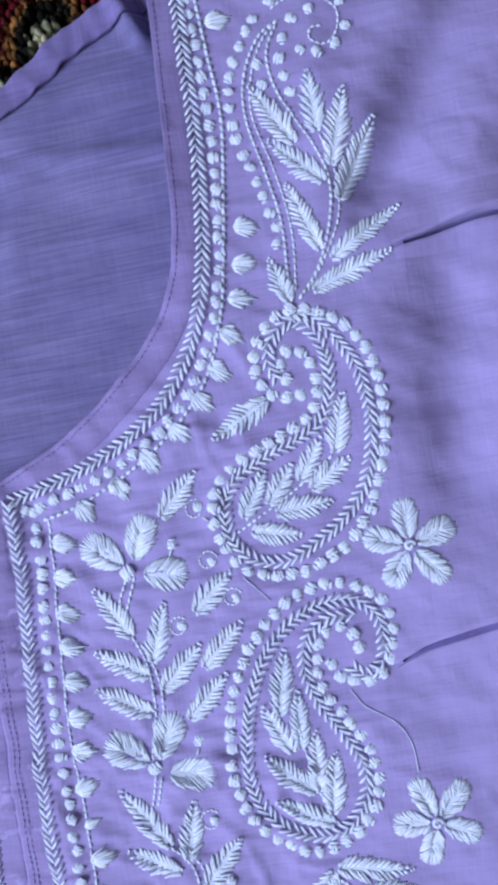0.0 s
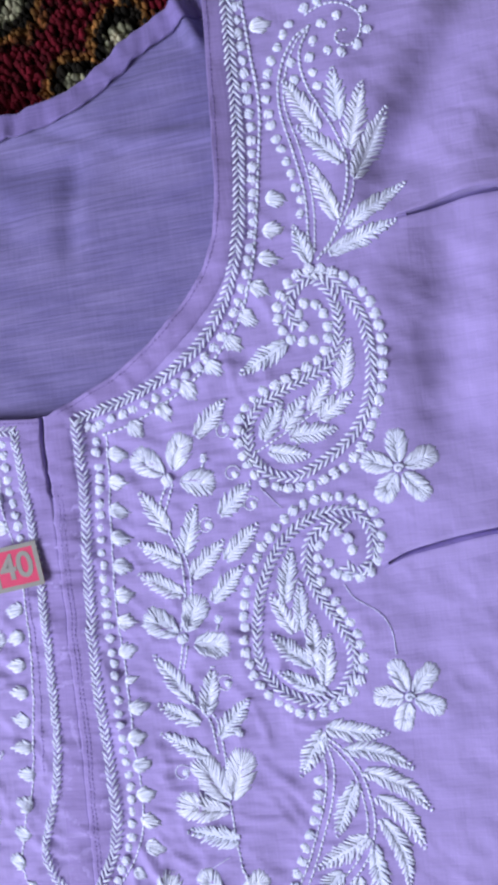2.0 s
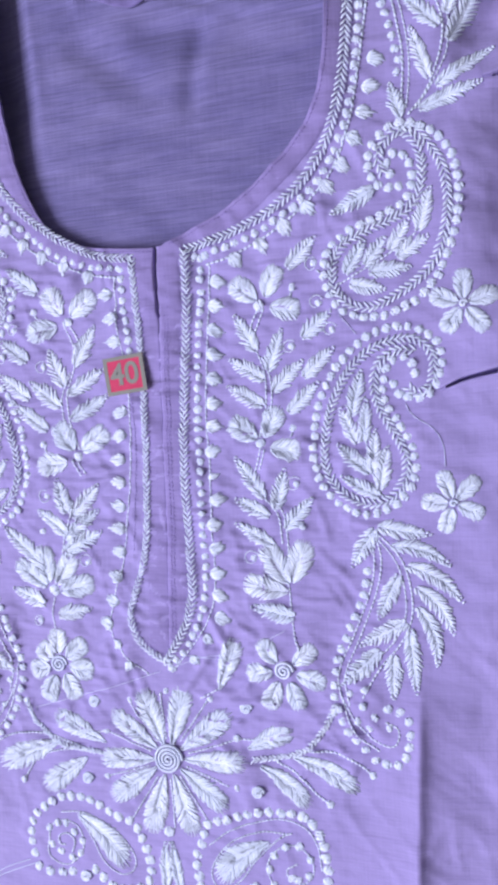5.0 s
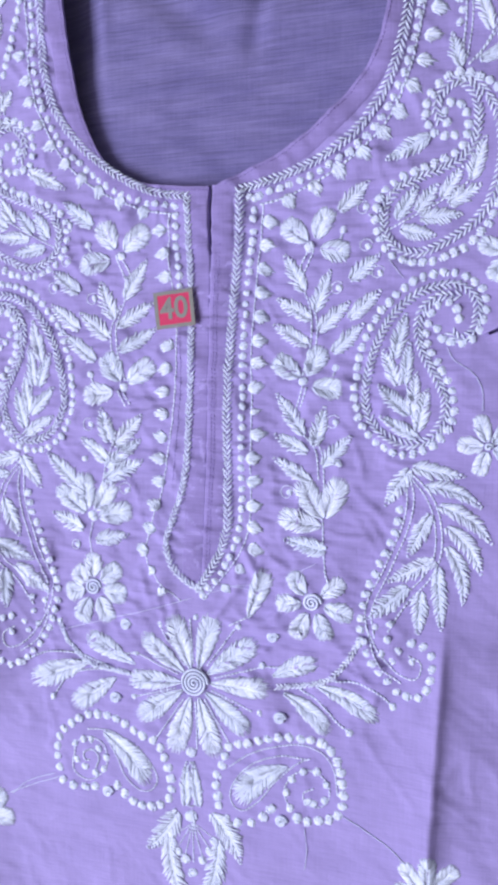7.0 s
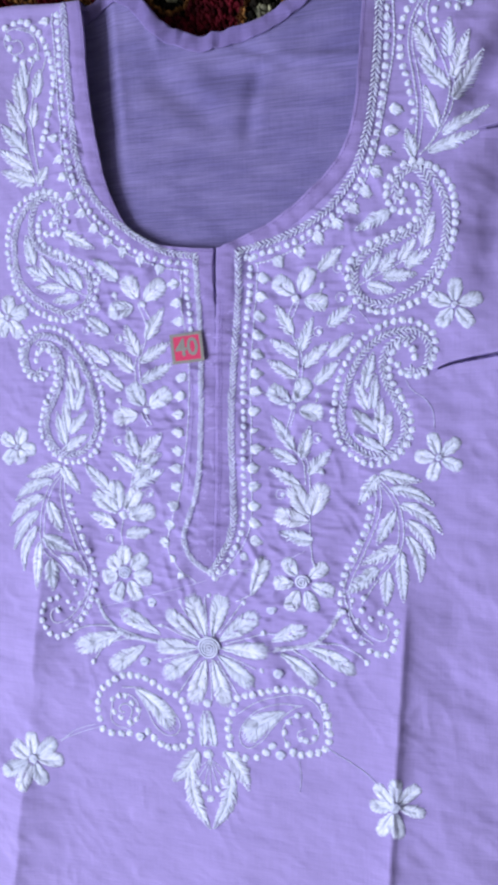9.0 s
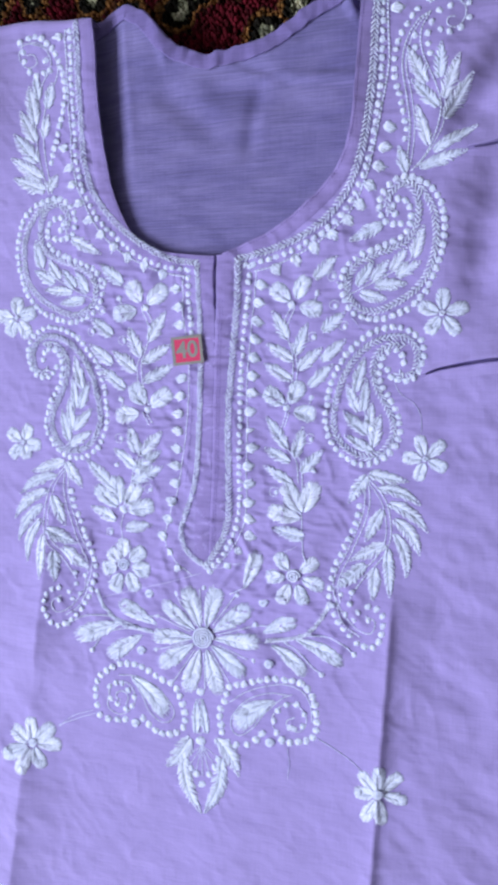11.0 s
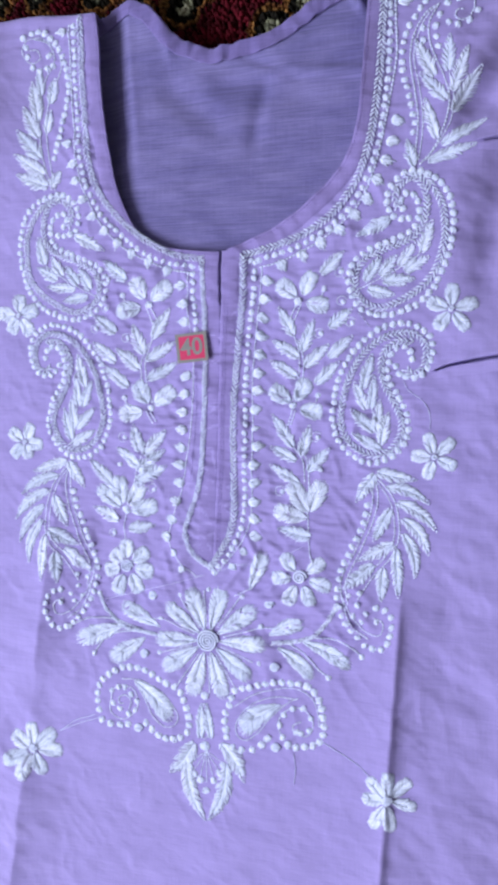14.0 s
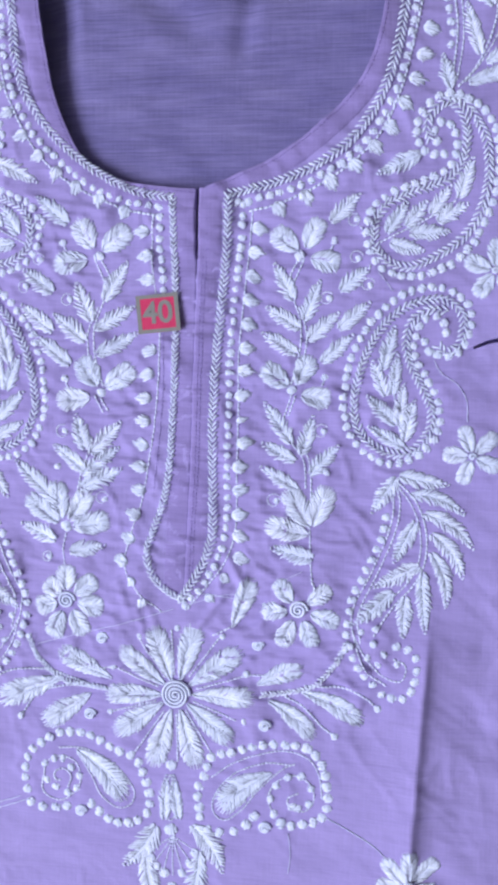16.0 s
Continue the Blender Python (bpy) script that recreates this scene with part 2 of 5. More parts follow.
    # faint cross folds at the left side
    e, v = ridge(x, y, -190, -108, -150, -95, 3, 12)
    z += 1.2 * e
    # the cloth comes down to the carpet towards its far sides
    s = min(1.0, max(0.0, (-214 - x) / 44, (x - 204) / 34, (-470 - y) / 28))
    return z - 22.0 * s * s * (3 - 2 * s)


# the same heights on an even net, which the cloth and all the stitches on it share
NET_X, NET_Y, NET = -262.0, -500.0, 1.4
heights = np.array([[cloth_shape(NET_X + i * NET, NET_Y + j * NET) for i in range(363)] for j in range(489)])


def front_height(x, y):
    u = min(361.999, max(0.0, (x - NET_X) / NET))
    v = min(487.999, max(0.0, (y - NET_Y) / NET))
    i, j = int(u), int(v)
    u, v = u - i, v - j
    return float((heights[j, i] * (1 - u) + heights[j, i + 1] * u) * (1 - v) + (heights[j + 1, i] * (1 - u) + heights[j + 1, i + 1] * u) * v)


def cloth_grid(x0, x1, y0, y1, step, keep, height):
    nx, ny = int((x1 - x0) / step) + 1, int((y1 - y0) / step) + 1
    verts, faces, index = [], [], {}

    def at(i, j):
        if (i, j) not in index:
            x, y = x0 + i * step, y0 + j * step
            index[i, j] = len(verts)
            verts.append((x * MM, y * MM, height(x, y) * MM))
        return index[i, j]
    for j in range(ny - 1):
        for i in range(nx - 1):
            if keep(x0 + (i + 0.5) * step, y0 + (j + 0.5) * step):
                faces.append((at(i, j), at(i + 1, j), at(i + 1, j + 1), at(i, j + 1)))
    return verts, faces


def within(x, y, ring):
    inside, k = False, len(ring) - 1
    for i in range(len(ring)):
        (xi, yi), (xk, yk) = ring[i], ring[k]
        if (yi > y) != (yk > y) and x < (xk - xi) * (y - yi) / (yk - yi) + xi:
            inside = not inside
        k = i
    return inside


def band(line, profile, height, lift=0.0):
    """A strip of cloth along a line; profile rows: (offset to the left, height above the cloth)."""
    d, n = sides(line)
    verts, faces, w = [], [], len(profile)
    for p, m in zip(line, n):
        for off, up in profile:
            q = p + m * off
            verts.append((q[0] * MM, q[1] * MM, (height(q[0], q[1]) + up + lift) * MM))
    for k in range(len(line) - 1):
        for c in range(w - 1):
            a = k * w + c
            faces.append((a, a + 1, a + w + 1, a + w))
    return verts, faces


# ---- stitches ----
class Stitches:
    """Collects the rods of floss of one motif."""

    def __init__(self):
        self.v, self.f = [], []

    def rod(self, a, b, r, lift=0.0, bulge=0.5, sides_n=6, ease=(0.45, 1.0, 0.75, 0.35)):
        """One stitch from a to b (mm), plump in the middle and dipping into the cloth at its ends."""
        ax, ay = a
        bx, by = b
        dx, dy = bx - ax, by - ay
        length = math.hypot(dx, dy) + 1e-6
        nx, ny = -dy / length, dx / length
        base = len(self.v)
        for k, (u, s) in enumerate(zip((0.0, 0.3, 0.72, 1.0), ease)):
            x, y = ax + dx * u, ay + dy * u
            z = front_height(x, y) + lift + (bulge * r if 0 < k < 3 else -0.25 * r)
            for q in range(sides_n):
                t = 2 * math.pi * q / sides_n
                c, h = math.cos(t) * r * s, math.sin(t) * r * s * 0.27
                self.v.append(((x + nx * c) * MM, (y + ny * c) * MM, (z + h) * MM))
        for k in range(3):
            for q in range(sides_n):
                q2 = (q + 1) % sides_n
                self.f.append((base + k * sides_n + q, base + k * sides_n + q2, base + (k + 1) * sides_n + q2, base + (k + 1) * sides_n + q))
        self.f.append(tuple(base + q for q in range(sides_n - 1, -1, -1)))
        self.f.append(tuple(base + 3 * sides_n + q for q in range(sides_n)))

    def mesh(self, name, mat=None):
        return mesh_of(name, self.v, self.f, mat or WHITE)


def leaf_stitches(st, bx, by, tx, ty, width, shape="leaf", bend=0.0):
    """Feathered satin stitches from a midrib to both edges. bend: sideways bow of the midrib as a share of its length."""
    dx, dy = tx - bx, ty - by
    length = math.hypot(dx, dy)
    nx, ny = -dy / length, dx / length
    pitch = {"leaf": 1.42, "round": 1.0, "drop": 0.98}[shape]
    slant = {"leaf": 0.8, "round": 0.72, "drop": 0.62}[shape]
    width *= {"leaf": 1.13, "round": 0.99, "drop": 1.02}[shape]
    n = max(6, int(length / pitch))

    def rib(u, off=0.0):
        o = bend * length * 4 * u * (1 - u) + off
        return bx + dx * u + nx * o, by + dy * u + ny * o

    def half(u):
        if shape == "leaf":
            return width * 0.5 * math.sin(math.pi * min(1.0, 0.09 + 0.90 * u ** 0.92)) ** 0.8
        lean = 1.35 if shape == "round" else 1.75
        return width * 0.50 * max(0.0, 1 - (2 * (0.015 + 0.975 * min(1.0, u)) ** lean - 1) ** 2) ** 0.5
    # thin padding under the stitches, so that little cloth shows between them
    share, m, start = (0.46 if shape == "leaf" else 0.66), 12, len(st.v)
    for k in range(m + 1):
        u = 0.05 + (0.80 if shape == "leaf" else 0.86) * k / m
        for off, up in ((-share * half(u), 0.06), (0.0, 0.2 if shape == "leaf" else 0.12), (share * half(u), 0.06)):
            x, y = rib(u, off)
            st.v.append((x * MM, y * MM, (front_height(x, y) + up) * MM))
    for k in range(m):
        for c in (0, 1):
            a = start + 3 * k + c
            st.f.append((a, a + 3, a + 4, a + 1))
    last = 1.0 if shape == "leaf" else 0.86
    for side in (1, -1):
        phase = rng.uniform(0.15, 0.6)
        for k in range(n + 1):
            u = last * (k + phase) / (n + 0.6)
            j = rng.uniform(-0.3, 0.3) / length
            h = half(u)
            reach = max(0.3, h * (rng.uniform(0.8, 1.2) if shape == "leaf" else rng.uniform(0.88, 1.1)))
            lag = min(0.34, (0.6 + slant * h) / length)
            tip = rib(min(1.03, u + j), side * reach)
            root = rib(max(0.0, u - lag + j), side * (rng.uniform(0.1, 0.42) if shape == "leaf" else rng.uniform(0.12, 0.3 + 0.08 * h)))
            fat = rng.uniform(0.42, 0.58) if shape == "leaf" else rng.uniform(0.38, 0.52)
            st.rod(root, tip, fat, 0.06 + rng.uniform(0.0, 0.16), 0.55, 6, (0.5, 0.95, 1.0, 0.45))
    if shape != "leaf":
        # the rounded end, fanned
        h = half(0.82)
        for k in range(11):
            a = (k - 5) * 0.28 + rng.uniform(-0.06, 0.06)
            far = rng.uniform(0.92, 1.08)
            st.rod(rib(0.55 + 0.02 * abs(k - 5), 0.14 * (k - 5)), rib(0.82 + 0.18 * far * math.cos(a), h * far * math.sin(a)), rng.uniform(0.36, 0.48), 0.06 + 0.1 * (k % 2), 0.5, 6, (0.5, 0.95, 1.0, 0.5))


def leaf(parent, bx, by, tx, ty, width, shape="leaf", bend=0.0, name="leaf"):
    st = Stitches()
    leaf_stitches(st, bx, by, tx, ty, width, shape, bend)
    return part(name, st.mesh(name), parent)


def knot_meshes():
    """Small padded knots of floss: a low pad of short stitches, with two laid across them, never quite round."""
    made = []

    def strand(kv, kf, ax, ay, bx, by, top, fat):
        dx, dy = bx - ax, by - ay
        length = math.hypot(dx, dy)
        base, n = len(kv), 6
        for u, s, up in ((0.0, 0.5, -0.15), (0.2, 0.95, 0.62), (0.5, 1.0, 1.0), (0.8, 0.95, 0.62), (1.0, 0.5, -0.15)):
            for q in range(n):
                t = 2 * math.pi * q / n
                c = fat * s * math.cos(t) / length
                kv.append(((ax + dx * u - dy * c) * MM, (ay + dy * u + dx * c) * MM, (top * up + 0.14 * s * math.sin(t)) * MM))
        for k in range(4):
            for q in range(n):
                q2 = (q + 1) % n
                kf.append((base + k * n + q, base + k * n + q2, base + (k + 1) * n + q2, base + (k + 1) * n + q))
        if base:
            # bound to the strand before it underneath
            low, mid = base - 5 * n + 2 * n + 4, base + 2 * n + 4
            kf.append((low, low + 1, mid + 1, mid))
    for v in range(12):
        kv, kf = [], []
        for y in (-0.78, -0.42, -0.05, 0.36, 0.76):
            y += rng.uniform(-0.09, 0.09)
            reach = math.sqrt(max(0.15, 1.12 - y * y)) * rng.uniform(0.9, 1.14)
            shift = rng.uniform(-0.08, 0.08)
            strand(kv, kf, shift - reach, y + rng.uniform(-0.12, 0.12), shift + reach, y + rng.uniform(-0.12, 0.12), 0.16 + 0.26 * (1 - y * y), 0.27)
        for k in range(2):
            a, o = rng.uniform(0.7, 2.4), rng.uniform(-0.4, 0.4)
            strand(kv, kf, o - 0.9 * math.cos(a), -0.9 * math.sin(a), o + 0.9 * math.cos(a), 0.9 * math.sin(a), 0.46, 0.2)
        made.append(mesh_of("knot", kv, kf, WHITE))
    return made


KNOTS = knot_meshes()


def knot(parent, x, y, r=1.5, name="knot"):
    ob = part(name, KNOTS[rng.randrange(12)], parent)
    s = r * rng.uniform(0.93, 1.08)
    ob.matrix_basis = Matrix.LocRotScale((x * MM, y * MM, front_height(x, y) * MM), Euler((0, 0, rng.uniform(-1.5, 1.5))), (s * rng.uniform(0.92, 1.06), s, 0.9 + 0.28 * r))
    return ob


def knot_row(parent, points, step, r=1.5):
    for x, y in spline(points, step):
        knot(parent, x + rng.uniform(-0.3, 0.3), y + rng.uniform(-0.3, 0.3), r)


def braid_row(st, points, width, pitch=3.3, r=0.6, flip=1, lift=0.1):
    """Herringbone braid: slanting stitches from both sides that cross in the middle of the row."""
    pitch *= 0.76
    line = spline(points, pitch)
    d, n = sides(line)
    for p, u, m in zip(line, d, n):
        for side in (1, -1):
            j, w = rng.uniform(-0.3, 0.3), rng.uniform(0.9, 1.14)
            out = p + m * side * (width / 2 * w) + u * (j + 0.35 * side)
            inn = p + u * flip * (pitch * 1.35 + j) - m * side * rng.uniform(0.2, 0.7)
            st.rod(tuple(out), tuple(inn), r * rng.uniform(0.72, 0.9), lift + 0.12 + rng.uniform(0, 0.2), 0.55)


def line_row(st, points, pitch=2.2, r=0.26, gap=0.12, lift=0.05):
    """A line of back stitches."""
    line = spline(points, pitch)
    for a, b in zip(line[:-1], line[1:]):
        st.rod(tuple(a + (b - a) * gap / 2), tuple(b - (b - a) * gap / 2), r, lift, 0.5, 5, (0.6, 1.0, 1.0, 0.6))


def tuft(parent, bx, by, tx, ty, width=6.0, rays=7):
    """A shell of satin stitches that spreads from a narrow base to an uneven, rounded edge."""
    st = Stitches()
    dx, dy = tx - bx, ty - by
    length = math.hypot(dx, dy)
    ux, uy = dx / length, dy / length
    rays += 4
    tilt = rng.uniform(-0.16, 0.16)
    for k in range(rays):
        f = (k / (rays - 1) - 0.5) * 2 + rng.uniform(-0.05, 0.05)
        reach = length * (1.04 - 0.52 * abs(f) ** 1.2 + tilt * f) * rng.uniform(0.86, 1.1)
        ex, ey = bx + ux * reach - uy * f * width * 0.47, by + uy * reach + ux * f * width * 0.47
        back = 0.1 * length * (1 - abs(f))
        st.rod((bx - ux * back - uy * f * width * 0.2, by - uy * back + ux * f * width * 0.2), (ex, ey), rng.uniform(0.48, 0.6), 0.1 + rng.uniform(0.0, 0.2), 0.6)
    return part("tuft", st.mesh("tuft"), parent)


def eyelet(parent, x, y, r=2.9, k=1.35):
    """A loose loop of outline stitches, not quite closed, with a knot inside at one side."""
    st = Stitches()
    a0, r = rng.uniform(0.2, 1.2), r * 1.18
    line_row(st, [(x + r * (1 - 0.06 * q) * math.cos(a), y + r * (1 - 0.06 * q) * math.sin(a)) for q, a in enumerate(np.linspace(a0, a0 + 5.3, 8))], 1.5, 0.3, 0.04)
    ob = part("ring", st.mesh("ring"), parent)
    knot(parent, x + 0.35 * r * math.cos(a0 - 0.5), y + 0.35 * r * math.sin(a0 - 0.5), k * 1.15)
    return ob


def spiral_disc(st, x, y, r):
    """A flat coil of one thick strand, its turns side by side."""
    gap = 1.75 if r > 4 else 1.2
    turns = max(1.0, r / gap)
    n, q = int(turns * 18), 7
    base = len(st.v)
    for k in range(n + 1):
        a, far = k * 2 * math.pi / 18, 0.15 + (r - 0.15) * (1 - k / n)
        cx, cy = x + far * math.cos(a), y + far * math.sin(a)
        z = front_height(x, y) * 0.6 + front_height(cx, cy) * 0.4 + 0.62 - 0.25 * far / r
        for c in range(q):
            t = 2 * math.pi * c / q
            d, h = 0.68 * math.cos(t), 0.66 * math.sin(t)
            st.v.append(((cx + d * math.cos(a)) * MM, (cy + d * math.sin(a)) * MM, (z + h) * MM))
    for k in range(n):
        for c in range(q):
            c2 = (c + 1) % q
            st.f.append((base + k * q + c, base + (k + 1) * q + c, base + (k + 1) * q + c2, base + k * q + c2))


def coil(parent, x, y, r=3.0):
    """A small coiled spot."""
    st = Stitches()
    spiral_disc(st, x, y, r)
    return part("coil", st.mesh("coil"), parent)


# ---- the setting ----
def box(x0, x1, y0, y1, z0, z1):
    v = [(x, y, z) for z in (z0, z1) for x, y in ((x0, y0), (x1, y0), (x1, y1), (x0, y1))]
    return v, [(3, 2, 1, 0), (4, 5, 6, 7), (0, 1, 5, 4), (1, 2, 6, 5), (2, 3, 7, 6), (3, 0, 4, 7)]


PLASTER = plain("painted_plaster", (0.40, 0.39, 0.38), 0.9, 0.06, 9.0)
Z = -0.036


def slab(name, label, category, boxes, mat):
    verts, faces = [], []
    for b in boxes:
        v, f = box(*b)
        faces += [tuple(i + len(verts) for i in q) for q in f]
        verts += v
    return tagged(part(name, mesh_of(name, verts, faces, mat, False)), label, category, kind="structure")


slab("floor", "plain dull floor under the carpet", "floor", [(-2.3, 2.4, -2.8, 1.8, Z - 0.1, Z)], plain("dull_floor", (0.2, 0.17, 0.15), 0.8, 0.3, 6.0))
slab("ceiling", "plain white ceiling of the room", "ceiling", [(-2.3, 2.4, -2.8, 1.8, 2.6, 2.7)], PLASTER)
slab("wall_north", "plain painted wall", "wall", [(-2.3, 2.4, 1.65, 1.8, Z, 2.6)], PLASTER)
slab("wall_south", "plain painted wall", "wall", [(-2.3, 2.4, -2.8, -2.65, Z, 2.6)], PLASTER)
slab("wall_east", "plain painted wall", "wall", [(2.25, 2.4, -2.65, 1.65, Z, 2.6)], PLASTER)
slab("wall_west", "plain painted wall with a window opening", "wall", [(-2.3, -2.15, -2.65, -1.8, Z, 2.6), (-2.3, -2.15, 0.0, 1.65, Z, 2.6), (-2.3, -2.15, -1.8, 0.0, Z, 1.0), (-2.3, -2.15, -1.8, 0.0, 2.42, 2.6)], PLASTER)


def build_carpet():
    """Backing with a border of tufts, and the loose wool pile where it shows past the cloth."""
    z = -26.0
    v = [(x, y, h * MM) for h in (-35.5, z - 2) for x, y in ((-1.2, -1.5), (1.2, -1.5), (1.2, 1.1), (-1.2, 1.1))]
    f = [(3, 2, 1, 0), (4, 5, 6, 7)] + [(k, (k + 1) % 4, 4 + (k + 1) % 4, 4 + k) for k in range(4)]
    ob = tagged(part("carpet", mesh_of("carpet", v, f, CARPET, False)), "maroon patterned wool carpet with olive and rust flowers", "carpet")
    pv, pf = [], []
    step = 2.5
    for j in range(int(190 / step)):
        for i in range(int(560 / step)):
            x = -290 + i * step + rng.uniform(-1, 1)
            y = 100 + j * step + rng.uniform(-1, 1)
            if -118 < x < 98 and y < np.interp(x, (-118, -98, -80, -62, -47, -21, 8, 24, 41, 62, 98), (150, 157, 163, 156, 138, 127, 130, 137, 147, 156, 162)) - 6:
                continue
            h, r = rng.uniform(2.2, 6.0), rng.uniform(1.15, 1.8)
            lx, ly = rng.uniform(-1.3, 1.3), rng.uniform(-1.3, 1.3)
            b = len(pv)
            for up, s, l in ((-2.2, 1.0, 0), (h * 0.65, 1.05, 0.6), (h, 0.45, 1.0)):
                for q in range(5):
                    a = 2 * math.pi * q / 5 + i
                    pv.append(((x + lx * l + r * s * math.cos(a)) * MM, (y + ly * l + r * s * math.sin(a)) * MM, (z + up) * MM))
            for k in range(2):
                for q in range(5):
                    pf.append((b + k * 5 + q, b + k * 5 + (q + 1) % 5, b + k * 5 + 5 + (q + 1) % 5, b + k * 5 + 5 + q))
            pf.append(tuple(b + 10 + q for q in range(5)))
    tagged(part("pile", mesh_of("pile", pv, pf, CARPET), ob), kind="stuff")


build_carpet()

# ---- the kurta: cloth ----
kurta = tagged(new("kurta"), "lilac cotton kurta with white chikankari embroidery, laid flat on carpet", "kurta")
NECK_LEFT = [(-97, 154), (-94.5, 135), (-93.8, 118), (-92, 96), (-89, 75), (-84, 49), (-74.3, 25.5), (-64.4, 14.3), (-48.7, 7.1), (-33.4, 4.7), (-14.6, 2.6)]
NECK_RIGHT = [(-11.8, 2.6), (-8.6, 4.3), (3.8, 9.2), (21.7, 17), (39.1, 28.6), (54.5, 42.6), (64, 56.6), (69.2, 74.8), (71.2, 97), (72.6, 119), (73.8, 138), (75, 162)]
neck_l, neck_r = spline(NECK_LEFT, 1.5), spline(NECK_RIGHT, 1.5)
# the hole in the cloth lies a little outside the finished edge, under the facing
hole_l = neck_l + sides(neck_l)[1] * -4.0
hole_r = neck_r + sides(neck_r)[1] * -4.0
HOLE = [tuple(p) for p in hole_l] + [(-14.4, -30), (-12.4, -30)] + [tuple(p) for p in hole_r] + [(75, 400), (-97, 400)]
SHOULDER = [(-400, 120), (-290, 138), (-230, 152), (-194, 154.5), (-165, 156), (-143, 157), (-112, 154.5), (-97, 154), (-60, 154), (40, 162), (75, 164), (110, 176), (170, 168), (260, 150), (400, 120)]


def shoulder_line(x):
    return float(np.interp(x, [p[0] for p in SHOULDER], [p[1] for p in SHOULDER]))


CREASES = ((spline([(112.5, -70.9), (118.0, -68.4), (123.8, -66.4), (137.4, -63.7), (151.1, -61.6), (167.8, -60.6)], 1.5), 3.0), (spline([(134.7, 56.6), (145.2, 58.4), (159.3, 61.2), (177.0, 62.1), (195.4, 61.9)], 1.5), 4.6))


def creased(x, y):
    return any(np.min(np.hypot(line[3:, 0] - x, line[3:, 1] - y)) < 1.5 for line, tall in CREASES) if x > 105 else False


v, f = cloth_grid(NET_X, 242, NET_Y, 180, NET, lambda x, y: not within(x, y, HOLE) and y < shoulder_line(x) - 1.2 and not creased(x, y), front_height)
part("front_panel", mesh_of("front_panel", v, f, LILAC), kurta)

# rolled shoulder edge
edge = spline([(x, shoulder_line(x)) for x in (-258, -230, -194, -165, -143, -112, -98)], 2.5)
v, f = band(edge, [(-6, 0.15), (-3, 0.5), (0, 0.2), (1.2, -1.5), (1.0, -4), (0.0, -24)], front_height)
part("shoulder_edge", mesh_of("shoulder_edge", v, f, LILAC), kurta)
edge = spline([(240, 154), (205, 161), (170, 168), (140, 172), (110, 176), (92, 170), (78, 165)], 2.5)
v, f = band(edge, [(6, 0.15), (3, 0.5), (0, 0.2), (-1.2, -1.5), (-1.0, -4), (0.0, -24)], front_height)
part("shoulder_edge", mesh_of("shoulder_edge", v, f, LILAC), kurta)

# facings along the neck
FACING = [(-0.9, -3.0), (-0.1, -0.8), (0.0, 0.44), (-0.06, 0.5), (-0.5, 0.52), (-2, 0.55), (-5, 0.55), (-8.5, 0.5), (-9.2, 0.1)]
v, f = band(neck_l, FACING, front_height)
part("neck_facing", mesh_of("neck_facing", v, f, LILAC_DOUBLE), kurta)
v, f = band(neck_r, FACING, front_height)
part("neck_facing", mesh_of("neck_facing", v, f, LILAC_DOUBLE), kurta)


def back_height(x, y):
    z = -6.0 + 0.8 * wave(x, y, 45, 12.0) + 0.3 * wave(x, y, 16, 3.0)
    e, v = ridge(x, y, -79, 148, -73, 84, 3.6, 12)
    z += 1.3 * e
    e, v = ridge(x, y, 14, 110, 70, 104.5, 2.4, 10)
    z += 2.2 * e
    e, v = ridge(x, y, 2, 118, 26, 107, 2.6, 8)
    z -= 1.6 * e
    e, v = ridge(x, y, 20, 121, 60, 132, 4, 12)
    z += 1.8 * e
    e, v = ridge(x, y, -12, 106, 28, 96, 9, 12)
    z -= 2.2 * e
    e, v = ridge(x, y, 60, 160, 68, 142, 2.6, 5)
    z += 5.0 * e
    e, v = ridge(x, y, 66, 162, 74, 144, 2.2, 5)
    z -= 4.0 * e
    e, v = ridge(x, y, -56, 150, -50, 128, 3, 6)
    z += 2.0 * e
    e, v = ridge(x, y, -48, 104, -22, 84, 9, 10)
    z -= 3.0 * e
    e, v = ridge(x, y, 10, 98, 6, 74, 5, 10)
    z -= 2.0 * e
    # sinks under the lifted left edge of the neck
    z -= 9.0 * math.exp(-((x + 99) / 18) ** 2) * min(1.0, max(0.0, (y - 15) / 60))
    return z


BACK_EDGE = [(-120, 150), (-100, 157), (-80, 163), (-62.5, 156.5), (-47, 138.5), (-34, 131), (-20.7, 127.2), (8, 130.6), (24, 137), (41, 147), (62, 156), (72, 160), (100, 162)]
back_edge = spline(BACK_EDGE, 1.2)
for p in back_edge:
    p[1] += 0.9 * wave(p[0], 0, 6, 5.0) + 1.0 * wave(p[0], 0, 14, 8.0)


def back_line(x):
    return float(np.interp(x, back_edge[:, 0], back_edge[:, 1]))


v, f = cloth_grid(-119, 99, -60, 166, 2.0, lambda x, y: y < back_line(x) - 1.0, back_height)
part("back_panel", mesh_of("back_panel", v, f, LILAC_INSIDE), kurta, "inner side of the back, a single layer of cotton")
# turned hem of the back neck; its half shade is painted into the cotton
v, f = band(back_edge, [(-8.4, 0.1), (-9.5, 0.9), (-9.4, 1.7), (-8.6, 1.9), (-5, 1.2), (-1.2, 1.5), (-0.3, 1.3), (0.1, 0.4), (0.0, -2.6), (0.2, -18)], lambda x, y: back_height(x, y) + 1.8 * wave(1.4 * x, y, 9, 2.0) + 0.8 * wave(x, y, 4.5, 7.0))
